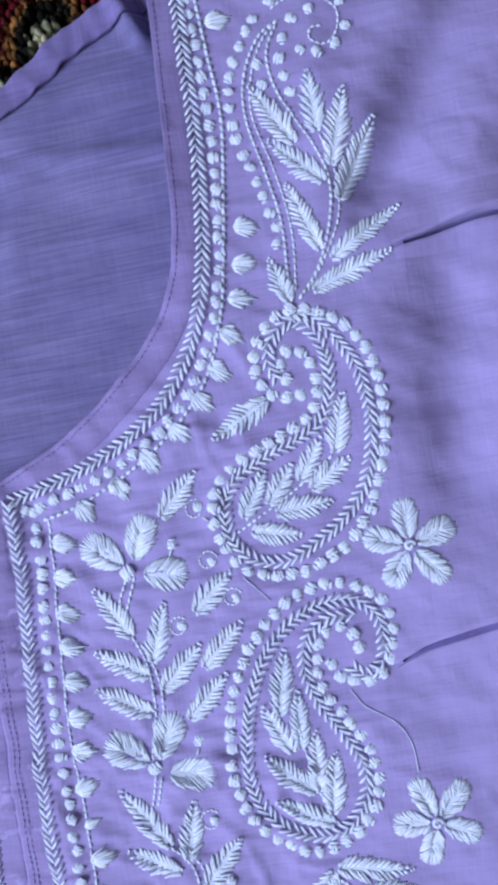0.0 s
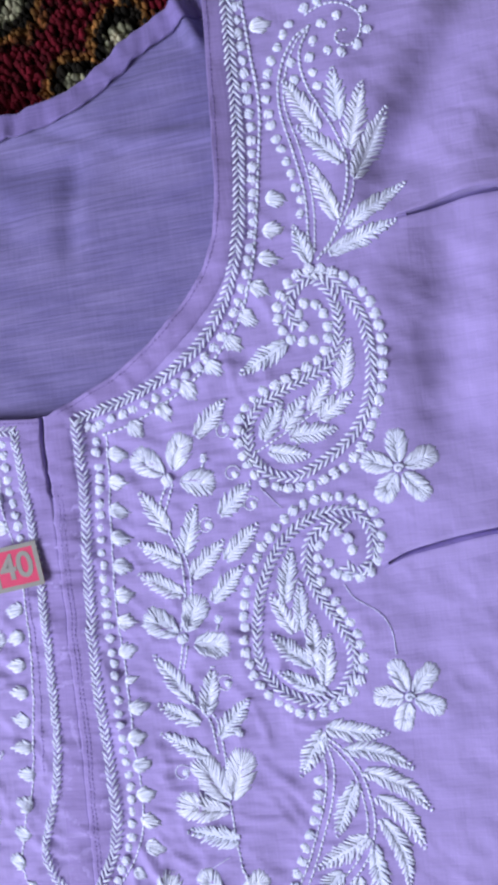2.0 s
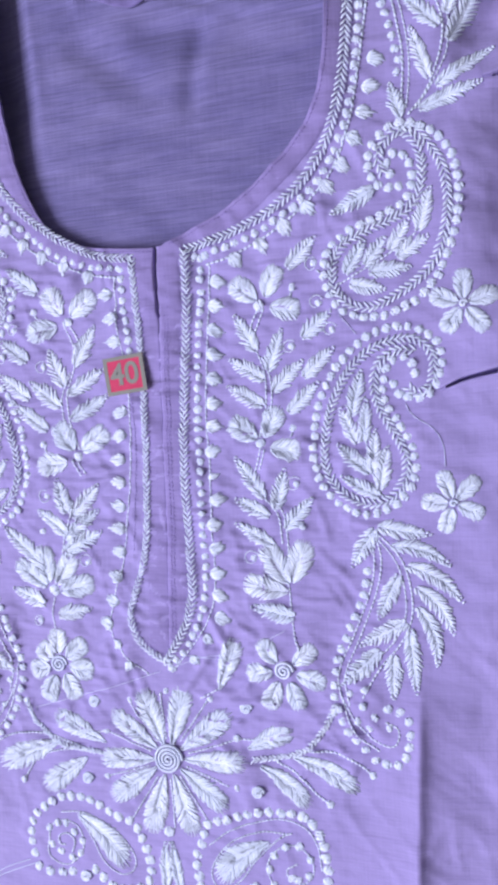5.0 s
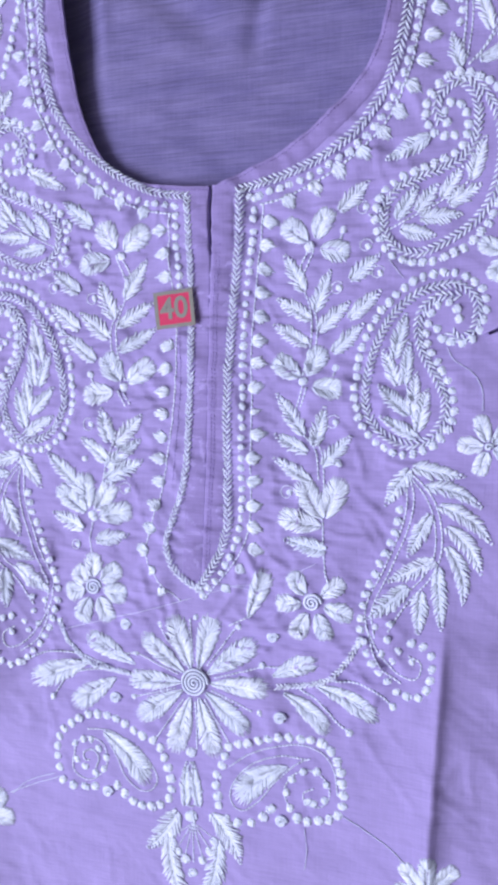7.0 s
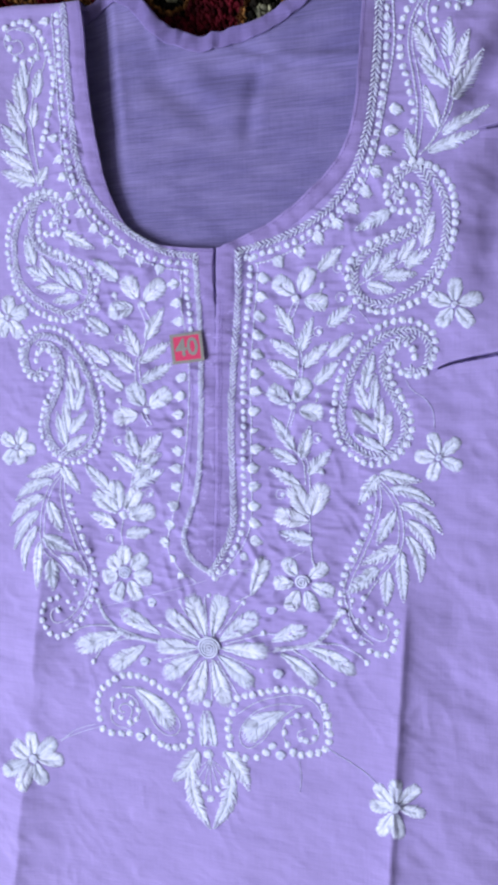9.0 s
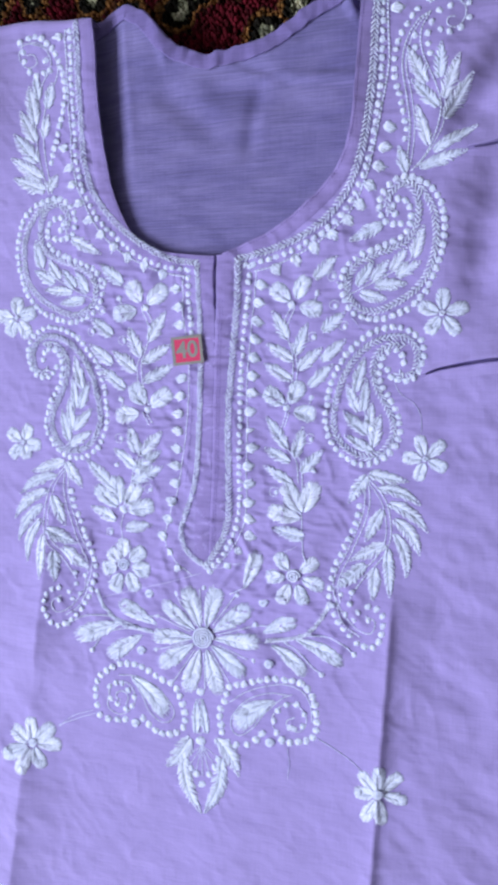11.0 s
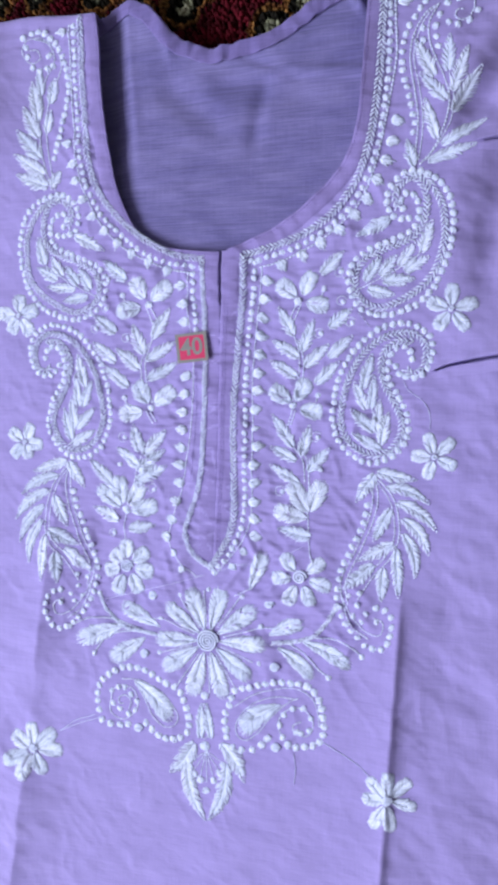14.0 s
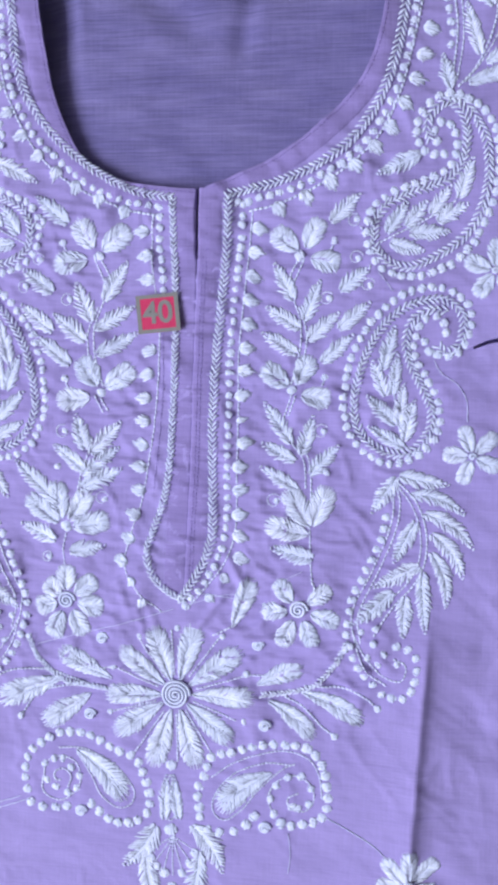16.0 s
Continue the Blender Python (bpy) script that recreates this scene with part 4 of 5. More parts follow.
line_row(st, [(-128.2, 46.8), (-133.5, 63.2), (-136.5, 81.2), (-136.7, 98.9), (-132.0, 116.5), (-125.6, 127.3), (-129.6, 138.6), (-140.1, 142.7)], 2.2, 0.5, 0.06)
line_row(st, [(-126.1, 46.6), (-129.3, 62.9), (-132.1, 84.4), (-130.2, 101.8), (-123.6, 115.6), (-120.6, 125.3), (-124.6, 136.5)], 2.2, 0.5, 0.06)
line_row(st, [(-125.5, 136.6), (-134.6, 142.7), (-145.7, 141.9), (-148.3, 134.6), (-142.5, 127.8), (-135.6, 129.5), (-138.1, 135.9), (-143.2, 135.8)], 2.0, 0.44, 0.06)
motif = part("shoulder_spray", st.mesh("shoulder_spray"), kurta, "white leafy spray with a knotted curl, lying over the sloping shoulder")
leaf(motif, -137.4, 91.7, -141.1, 116.5, 8.6)
leaf(motif, -137.4, 80.7, -147.5, 100.9, 8.4)
leaf(motif, -136.2, 67.8, -152.6, 86.7, 9.5)
leaf(motif, -133.6, 57.2, -155.2, 71.4, 9.3)
leaf(motif, -131.2, 49.6, -154.3, 58.3, 9.3)
leaf(motif, -128.9, 101.6, -125.0, 117.5, 7.6)
leaf(motif, -131.7, 83.8, -128.1, 97.9, 6.9)
leaf(motif, -128.7, 49.5, -121.4, 59.2, 6.9)
leaf(motif, -135.1, 107.8, -137.0, 124.3, 6.3)
knot_row(motif, [(-124.6, 138.7), (-118.9, 127.7), (-116.1, 116.6), (-116.2, 104.8), (-118.9, 93.1), (-122.7, 80.1), (-126.1, 66.9)], 4.7, 1.9)
knot(motif, -147.5, 144.2, 2.0)
knot(motif, -145.9, 138.1, 2.0)
knot(motif, -144.6, 132.1, 2.0)
knot(motif, -140.9, 125.1, 2.0)
knot(motif, -135.8, 122.2, 2.0)
knot(motif, -130.7, 123.7, 2.0)
knot(motif, -141.7, 146.2, 2.0)
knot(motif, -136.9, 146.9, 2.0)
knot(motif, -132.2, 145.5, 2.0)
knot(motif, -128.6, 142.1, 2.0)
knot(motif, -126.7, 125.1, 2.0)
knot(motif, -129.6, 131.5, 2.0)
st = Stitches()
line_row(st, [(35, -28.5), (31, -36.2), (29.9, -39.6)], 2.2, 0.47, 0.06)
line_row(st, [(37, -29.6), (32.5, -40)], 2.2, 0.47, 0.06)
line_row(st, [(32.4, -48.4), (35.7, -58.3), (35.9, -71.4), (32, -88)], 2.2, 0.47, 0.06)
line_row(st, [(34.8, -51.3), (38.2, -60.9), (38.4, -71.8), (34.2, -88.3)], 2.2, 0.47, 0.06)
line_row(st, [(61.7, -15.2), (65.6, -18.6)], 2.2, 0.47, 0.06)
line_row(st, [(50.3, -23.2), (48.8, -25.6)], 2.2, 0.47, 0.06)
line_row(st, [(47.5, -85.8), (46.3, -88.3)], 2.2, 0.47, 0.06)
motif = part("vine", st.mesh("vine"), kurta, "white climbing vine with leaves and three-petal buds")
leaf(motif, 48.6, -12.9, 62.1, -0.3, 7.3)
leaf(motif, 53.9, -44.2, 67.5, -33, 7.3)
leaf(motif, 32.4, -48.4, 22.8, -31.1, 7.3)
leaf(motif, 37.7, -57.7, 44.8, -39, 7.3)
leaf(motif, 35.8, -61.6, 19, -51.3, 6.9)
leaf(motif, 39.6, -66.9, 54.2, -53.6, 7.3)
leaf(motif, 53.8, -61.8, 68.1, -49, 6.9)
leaf(motif, 34.6, -73.3, 17.3, -63.4, 6.9)
leaf(motif, 46.1, -77.3, 60.8, -64, 6.9)
leaf(motif, 33.6, -25.7, 21.8, -16, 11.3, "round", 0, "petal")
leaf(motif, 37.9, -24.6, 44.5, -10.9, 10.9, "round", 0, "petal")
leaf(motif, 40.3, -29.6, 54.2, -31.9, 11.3, "round", 0, "petal")
leaf(motif, 30.7, -88.3, 18.1, -79.2, 11.3, "round", 0, "petal")
leaf(motif, 34.5, -87.4, 42, -74, 10.9, "round", 0, "petal")
leaf(motif, 37.2, -92.9, 51.4, -94.1, 11.2, "round", 0, "petal")
knot(motif, 50.6, -21.8, 1.7)
knot(motif, 47.8, -84.2, 1.7)
knot(motif, 35, -28.5, 2.4)
knot(motif, 32.5, -90.7, 2.4)
eyelet(motif, 59.6, -12.5, 2.9)
eyelet(motif, 60.7, -29.1, 2.9)
eyelet(motif, 66.4, -41.6, 2.9)
eyelet(motif, 47.9, -47.9, 2.9)
st = Stitches()
line_row(st, [(32.6, -92.2), (29.2, -102.7)], 2.2, 0.47, 0.06)
line_row(st, [(34.4, -92.9), (31, -102.7)], 2.2, 0.47, 0.06)
line_row(st, [(32.9, -115.3), (38.8, -123.5), (40, -136.8)], 2.2, 0.47, 0.06)
line_row(st, [(36.2, -115.2), (41.6, -124.4), (42.6, -143.7), (42.1, -156.1)], 2.2, 0.47, 0.06)
line_row(st, [(42.4, -156.1), (43, -170.2), (43.9, -180.8)], 2.2, 0.47, 0.06)
motif = part("vine", st.mesh("vine"), kurta, "white climbing vine with leaves and round petals")
leaf(motif, 32.9, -115.3, 19.4, -95.9, 7.2)
leaf(motif, 37.7, -120.4, 43.1, -101.7, 7)
leaf(motif, 34.8, -123.6, 18.5, -115.3, 6.8)
leaf(motif, 42.1, -129.7, 55.5, -115.3, 7)
leaf(motif, 36.1, -137, 17.9, -126.4, 6.5)
leaf(motif, 42.4, -154.3, 30.7, -136.5, 12.3, "round", 0, "petal")
leaf(motif, 43.8, -154.2, 51.3, -134.9, 12.3, "round", 0, "petal")
leaf(motif, 41.4, -158.6, 20.8, -154, 11.5, "round", 0, "petal")
leaf(motif, 44.1, -169.8, 23.8, -165.3, 8.4)
eyelet(motif, 46.7, -109.6, 3.2)
eyelet(motif, 25, -143.1, 3.2)
knot(motif, 49.5, -129.1, 1.5)
st = Stitches()
line_row(st, [(-61.3, -28.1), (-56.8, -36), (-55.6, -39.5)], 2.2, 0.47, 0.06)
line_row(st, [(-63.7, -29.3), (-58.7, -40)], 2.2, 0.47, 0.06)
line_row(st, [(-58.8, -48.8), (-63, -59.3), (-63.6, -73), (-59.5, -90.2)], 2.2, 0.47, 0.06)
line_row(st, [(-61.8, -51.9), (-66.1, -62.1), (-66.6, -73.5), (-62.1, -90.6)], 2.2, 0.47, 0.06)
line_row(st, [(-92.5, -15.1), (-97.2, -18.8)], 2.2, 0.47, 0.06)
line_row(st, [(-79.2, -23.1), (-77.5, -25.5)], 2.2, 0.47, 0.06)
line_row(st, [(-77.8, -88.5), (-76.4, -91.1)], 2.2, 0.47, 0.06)
motif = part("vine", st.mesh("vine"), kurta, "white climbing vine with leaves and three-petal buds")
leaf(motif, -76.9, -12.2, -92.5, 0.5, 8.3)
leaf(motif, -84.1, -45.2, -99.8, -34, 8.2)
leaf(motif, -58.8, -48.8, -47, -30.3, 8.1)
leaf(motif, -65.4, -58.7, -73.2, -39.4, 8.7)
leaf(motif, -63.2, -62.7, -43.1, -51.3, 7.3)
leaf(motif, -67.9, -68.4, -84.7, -55.1, 8.3)
leaf(motif, -84.5, -63.6, -101, -50.8, 7.8)
leaf(motif, -62.2, -74.9, -41.5, -63.9, 7.2)
leaf(motif, -75.9, -79.6, -92.8, -66.2, 7.8)
leaf(motif, -59.6, -25.1, -45.4, -14.5, 12, "round", -0, "petal")
leaf(motif, -64.6, -24.1, -72, -10, 12.9, "round", -0, "petal")
leaf(motif, -67.6, -29.4, -84.1, -32.3, 11.7, "round", -0, "petal")
leaf(motif, -58, -90.5, -42.9, -80.5, 12, "round", -0, "petal")
leaf(motif, -62.5, -89.7, -70.9, -76, 12.9, "round", -0, "petal")
leaf(motif, -65.8, -95.6, -82.6, -97.4, 11.7, "round", -0, "petal")
knot(motif, -79.5, -21.6, 1.7)
knot(motif, -78.1, -86.9, 1.7)
knot(motif, -61.3, -28.1, 2.4)
knot(motif, -60.2, -93.1, 2.4)
eyelet(motif, -89.9, -12.2, 2.9)
eyelet(motif, -91.7, -29.6, 2.9)
eyelet(motif, -98.8, -42.9, 2.9)
eyelet(motif, -77.1, -48.9, 2.9)
st = Stitches()
line_row(st, [(-61.7, -93.6), (-56.6, -102)], 2.2, 0.47, 0.06)
line_row(st, [(-63.3, -94.4), (-58.9, -103.2)], 2.2, 0.47, 0.06)
line_row(st, [(-65.4, -121.1), (-70.3, -134), (-72.7, -147.3)], 2.2, 0.47, 0.06)
line_row(st, [(-61.4, -121), (-67, -133.9), (-69.5, -147.1)], 2.2, 0.47, 0.06)
line_row(st, [(-77.6, -162.5), (-78.8, -170.0), (-78.2, -178.5)], 2.2, 0.42, 0.06)
motif = part("vine", st.mesh("vine"), kurta, "white climbing vine ending in an eight-petal flower")
leaf(motif, -67.8, -120.8, -72.6, -103.4, 8)
leaf(motif, -65.4, -122.6, -49.4, -106.6, 8)
leaf(motif, -67.8, -130.9, -84.1, -118.7, 7.6)
leaf(motif, -69.4, -133.2, -50.6, -119.2, 7.6)
leaf(motif, -70.3, -140, -48.6, -129.5, 8.2)
leaf(motif, -83, -146.6, -103.7, -126.9, 8.2)
leaf(motif, -80.0, -155.6, -83.0, -136.4, 11.6, "round", 0, "petal")
leaf(motif, -75.6, -156.1, -65.2, -140.6, 11.2, "round", 0, "petal")
leaf(motif, -81.6, -157.4, -98.4, -144.6, 10.8, "round", 0, "petal")
leaf(motif, -74.0, -159.6, -54.8, -155.0, 12.0, "round", 0, "petal")
leaf(motif, -82.6, -166.2, -101.4, -158.2, 8.0)
leaf(motif, -75.2, -171.6, -57.4, -168.0, 7.4)
eyelet(motif, -87.0, -175.0, 2.6)
knot(motif, -77.7, -159.3, 2.6)
eyelet(motif, -79.2, -112.6, 3.2)
eyelet(motif, -59.4, -144.8, 3.2)
knot(motif, -82.1, -129.9, 1.6)
st = Stitches()
spiral_disc(st, 123.1, -35.1, 1.6)
motif = part("flower", st.mesh("flower"), kurta, "white five-petal flower on plain cotton")
leaf(motif, 123.2, -32.7, 123.8, -20.1, 8.6, "round", 0, "petal")
leaf(motif, 125.5, -34.4, 138.2, -30.5, 8.6, "round", 0, "petal")
leaf(motif, 124.6, -37.1, 132.6, -47.4, 8.6, "round", 0, "petal")
leaf(motif, 121.8, -36.9, 114.7, -46.7, 8.6, "round", 0, "petal")
leaf(motif, 120.9, -34.3, 109.4, -29.9, 8.6, "round", 0, "petal")
st = Stitches()
spiral_disc(st, 115.8, -119.4, 1.6)
motif = part("flower", st.mesh("flower"), kurta, "white five-petal flower with a loose thread")
leaf(motif, 115.1, -117.1, 111.5, -105.1, 7.9, "round", 0, "petal")
leaf(motif, 117.6, -117.6, 127, -108.4, 7.9, "round", 0, "petal")
leaf(motif, 117.8, -120.3, 128.5, -124.7, 8.3, "round", 0, "petal")
leaf(motif, 115.1, -121.5, 111.3, -132.4, 7.9, "round", 0, "petal")
leaf(motif, 113.6, -119.3, 102.3, -118.7, 8.3, "round", 0, "petal")
st = Stitches()
spiral_disc(st, 93.1, -325, 3.0)
motif = part("flower", st.mesh("flower"), kurta, "white seven-petal flower across a pressed fold")
leaf(motif, 93.2, -322.1, 93.4, -306.6, 8.3, "round", 0, "petal")
leaf(motif, 95.4, -322.8, 107.1, -310.9, 8.3, "round", 0, "petal")
leaf(motif, 96, -325.5, 110.9, -328.2, 8.2, "round", 0, "petal")
leaf(motif, 93.5, -328.3, 95.7, -345.3, 8.5, "round", 0, "petal")
leaf(motif, 91.7, -328.1, 83.8, -344.5, 8.2, "round", 0, "petal")
leaf(motif, 90.7, -325.3, 77.9, -326.5, 8.5, "round", 0, "petal")
leaf(motif, 91.2, -323.1, 81.1, -312.8, 8.5, "round", 0, "petal")
st = Stitches()
spiral_disc(st, -154.8, -33, 1.6)
motif = part("flower", st.mesh("flower"), kurta, "white five-petal flower on plain cotton")
leaf(motif, -154.6, -30.6, -153.7, -18.5, 10.6, "round", 0, "petal")
leaf(motif, -152.4, -32.2, -139.9, -28.3, 10.6, "round", 0, "petal")
leaf(motif, -153.2, -35, -144.9, -45.7, 10.6, "round", 0, "petal")
leaf(motif, -156, -34.8, -162.1, -44.7, 10.6, "round", 0, "petal")
leaf(motif, -157.3, -32.6, -170.8, -30.7, 10.6, "round", 0, "petal")
st = Stitches()
spiral_disc(st, -151.7, -117.2, 1.6)
motif = part("flower", st.mesh("flower"), kurta, "white five-petal flower on plain cotton")
leaf(motif, -150.6, -115.1, -145.3, -104.2, 9.7, "round", 0, "petal")
leaf(motif, -149.4, -117.4, -137.6, -118.7, 9.7, "round", 0, "petal")
leaf(motif, -151.1, -119, -148.3, -128.4, 9.7, "round", 0, "petal")
leaf(motif, -153.2, -118.8, -161.6, -127.3, 9.7, "round", 0, "petal")
leaf(motif, -153.5, -115.8, -163.1, -108.5, 9.9, "round", 0, "petal")
st = Stitches()
spiral_disc(st, -146.1, -327.3, 3.0)
motif = part("flower", st.mesh("flower"), kurta, "white seven-petal flower across a pressed fold")
leaf(motif, -146.4, -324.3, -148.1, -308.2, 10.9, "round", 0, "petal")
leaf(motif, -143.4, -324.9, -129.3, -312.2, 11.2, "round", 0, "petal")
leaf(motif, -142.5, -327.1, -123.6, -326.1, 11.1, "round", 0, "petal")
leaf(motif, -144.7, -330.1, -137.7, -344.7, 10.9, "round", 0, "petal")
leaf(motif, -147.7, -330.9, -156, -350, 11.1, "round", 0, "petal")
leaf(motif, -149.7, -329.1, -168.8, -338.6, 11.1, "round", 0, "petal")
leaf(motif, -148.9, -326, -163.8, -318.7, 11.2, "round", 0, "petal")
st = Stitches()
spiral_disc(st, 38, -194.8, 4.4)
line_row(st, [(43.9, -180.8), (45.7, -186), (42.9, -190.5)], 2.0, 0.62, 0.06)
motif = part("flower", st.mesh("flower"), kurta, "white six-petal flower under the vine")
leaf(motif, 34.7, -190.7, 26.9, -180.9, 9.4, "round", 0, "petal")
leaf(motif, 42.7, -191.4, 53.5, -183.3, 9.1, "round", 0, "petal")
leaf(motif, 44, -196.4, 58, -200, 9.4, "round", 0, "petal")
leaf(motif, 40.4, -200.1, 46.1, -212.4, 9.4, "round", 0, "petal")
leaf(motif, 35.5, -200.3, 29.5, -213.2, 9.4, "round", 0, "petal")
leaf(motif, 32.6, -195.4, 19.8, -196.6, 9.4, "round", 0, "petal")
st = Stitches()
spiral_disc(st, -77, -196.2, 4.4)
motif = part("flower", st.mesh("flower"), kurta, "white seven-petal flower under the vine")
leaf(motif, -77, -190.7, -76.9, -177.9, 11.1, "round", 0, "petal")
leaf(motif, -72.3, -192.7, -61.4, -184.5, 11.1, "round", 0, "petal")
leaf(motif, -71.1, -197.2, -57.4, -199.3, 11.1, "round", 0, "petal")
leaf(motif, -73.9, -201.4, -66.8, -213.5, 11.1, "round", 0, "petal")
leaf(motif, -79.2, -202.1, -84.5, -215.7, 11.1, "round", 0, "petal")
leaf(motif, -81.7, -197.4, -92.8, -200.1, 11.1, "round", 0, "petal")
leaf(motif, -80.2, -193.3, -87.7, -186.3, 11.1, "round", 0, "petal")
st = Stitches()
line_row(st, [(-3.7, -209.9), (3.9, -206), (7.6, -203.5)], 2.2, 0.47, 0.06)
motif = part("side_leaf", st.mesh("side_leaf"), kurta, "white single leaf beside the placket point")
leaf(motif, 6.5, -205, 15.9, -180.3, 10.4, "drop")
st = Stitches()
spiral_disc(st, -181.2, -455.5, 3)
motif = part("hem_bloom", st.mesh("hem_bloom"), kurta, "white flower rising from the lower edge")
leaf(motif, -181.2, -455.5, -196.3, -436.8, 11.8, "round", 0, "petal")
leaf(motif, -181.2, -455.5, -181.6, -425.2, 11.8, "round", 0, "petal")
leaf(motif, -181.2, -455.5, -167.5, -433.2, 11.8, "round", 0, "petal")
leaf(motif, -181.2, -455.5, -165.5, -452.1, 11.8, "round", 0, "petal")
st = Stitches()
line_row(st, [(81.6, -131), (91.2, -141), (95.9, -153.2), (96.5, -168), (91.6, -180), (81.3, -192.5), (73.3, -205.5)], 2.2, 0.53, 0.06)
line_row(st, [(80.3, -131.9), (88.8, -141.9), (93.3, -153.6), (93.7, -168), (88.9, -179), (77.9, -190.8)], 2.2, 0.43, 0.06)
line_row(st, [(81.5, -131.5), (84.1, -143.7), (81.5, -158.1), (73.8, -177.4), (66.1, -195.7), (67.6, -209.2)], 2.2, 0.45, 0.06)
line_row(st, [(79.8, -131.9), (81.1, -144.8), (78.6, -158), (70.9, -177.3), (63.2, -194.9), (65.5, -210.5), (71.1, -222.7), (80.1, -228.6)], 2.2, 0.45, 0.06)
line_row(st, [(63.7, -204.1), (69.1, -214.3), (78, -224), (86.6, -225.6), (88.8, -218.4), (82.9, -215.4)], 2.0, 0.45, 0.06)
motif = part("feather_sprig", st.mesh("feather_sprig"), kurta, "white feathery sprig with a knotted curl")
leaf(motif, 82.1, -130.1, 71, -147.6, 7.1)
leaf(motif, 83.4, -129.2, 106.4, -133.1, 7.1)
leaf(motif, 89.2, -137.8, 114.2, -147.1, 6.8, "leaf", 0.11)
leaf(motif, 95.4, -146.5, 118.4, -162.8, 7.3, "leaf", 0.11)
leaf(motif, 98.7, -155.6, 114.1, -177.4, 7.3, "leaf", 0.11)
leaf(motif, 99.2, -164.7, 106.3, -191.1, 6.8, "leaf", 0.11)
leaf(motif, 95.4, -174.3, 97.3, -203.1, 6.6)
leaf(motif, 91.4, -150.6, 81.6, -170.7, 7.1)
leaf(motif, 93.9, -171.3, 72.7, -182.7, 7.3)
leaf(motif, 82.2, -184.3, 64.1, -200.4, 7.3)
leaf(motif, 87.9, -186.2, 87.1, -206.1, 7.1)
knot_row(motif, [(78.2, -148.9), (76.6, -157.6), (72.1, -168.3), (67.4, -179.1), (63.1, -190), (60.8, -200.8), (62.4, -210.3), (66.4, -219.8), (71.8, -227.1), (78.8, -232.8), (87.1, -234.7), (92.4, -227.8), (94.2, -218.9), (92, -211.8), (84.5, -209.7)], 5.4, 1.95)
knot(motif, 69.8, -195.5, 1.6)
knot(motif, 76, -194.3, 1.6)
knot(motif, 74.4, -201.4, 1.6)
knot(motif, 67.9, -203.8, 1.6)
knot(motif, 73.5, -208.6, 1.6)
knot(motif, 70.9, -215.2, 1.6)
knot(motif, 76.1, -218.2, 1.6)
knot(motif, 78.4, -213.4, 1.6)
knot(motif, 84.7, -218.1, 1.6)
st = Stitches()
line_row(st, [(-118.4, -130.3), (-129.1, -142.4), (-134.5, -156.1), (-135.5, -171.8), (-130.4, -183.7), (-119.5, -195.3), (-111.1, -207.8)], 2.2, 0.53, 0.06)
line_row(st, [(-117, -131), (-126.5, -143), (-131.6, -156.1), (-132.4, -171.4), (-127.4, -182.3), (-115.7, -193)], 2.2, 0.43, 0.06)
line_row(st, [(-118.3, -130.8), (-121.4, -144.1), (-118.9, -159), (-111, -178.1), (-103, -196.3), (-104.9, -210.8)], 2.2, 0.45, 0.06)
line_row(st, [(-116.5, -131), (-118.2, -144.8), (-115.7, -158.4), (-107.8, -177.6), (-99.8, -195), (-102.7, -211.8), (-109, -225.7), (-119, -233.3)], 2.2, 0.45, 0.06)
line_row(st, [(-100.6, -204.8), (-106.7, -216.4), (-116.6, -228.1), (-126, -231.2), (-128.2, -223.9), (-121.7, -219.8)], 2.0, 0.45, 0.06)
motif = part("feather_sprig", st.mesh("feather_sprig"), kurta, "white feathery sprig with a knotted curl")
leaf(motif, -118.9, -129.4, -107.2, -146.2, 8.2)
leaf(motif, -120.3, -128.7, -145.4, -136.5, 7.2)
leaf(motif, -126.8, -138.7, -154.2, -152.5, 6.8, "leaf", -0.11)
leaf(motif, -133.8, -148.9, -159.2, -169.8, 7.2, "leaf", -0.11)
leaf(motif, -137.6, -159.1, -154.8, -184.6, 7.3, "leaf", -0.11)
leaf(motif, -138.3, -168.8, -146.6, -197.8, 7.1, "leaf", -0.11)
leaf(motif, -134.4, -178.3, -137.1, -209.1, 7.1)
leaf(motif, -129.5, -152.6, -119.3, -172.3, 8.2)
leaf(motif, -132.7, -174.9, -109.9, -183.6, 8.2)
leaf(motif, -120.3, -186.8, -100.9, -200.9, 8.4)
leaf(motif, -126.5, -189.7, -126.1, -210.6, 7.8)
knot_row(motif, [(-115.1, -148.7), (-113.6, -157.6), (-108.9, -168.2), (-104, -178.9), (-99.6, -189.8), (-97.3, -200.8), (-99.3, -211.1), (-103.9, -221.8), (-109.9, -230.4), (-117.7, -237.6), (-126.7, -240.9), (-132.3, -234.5), (-134.1, -225.3), (-131.5, -217.5), (-123.3, -214)], 5.4, 1.95)
knot(motif, -107, -196.7, 1.6)
knot(motif, -113.7, -196.4, 1.6)
knot(motif, -112.2, -203.6, 1.6)
knot(motif, -105.1, -205.1, 1.6)
knot(motif, -111.3, -211.1, 1.6)
knot(motif, -108.7, -217.7, 1.6)
knot(motif, -114.4, -221.7, 1.6)
knot(motif, -116.8, -217, 1.6)
knot(motif, -123.7, -223, 1.6)
st = Stitches()
spiral_disc(st, -21.2, -240.3, 7.2)
line_row(st, [(-26.4, -232.4), (-33.4, -222), (-40, -212.1)], 1.9, 0.49, 0.06)
line_row(st, [(-21.9, -231.2), (-22.8, -219.3), (-23.7, -208)], 1.9, 0.49, 0.06)
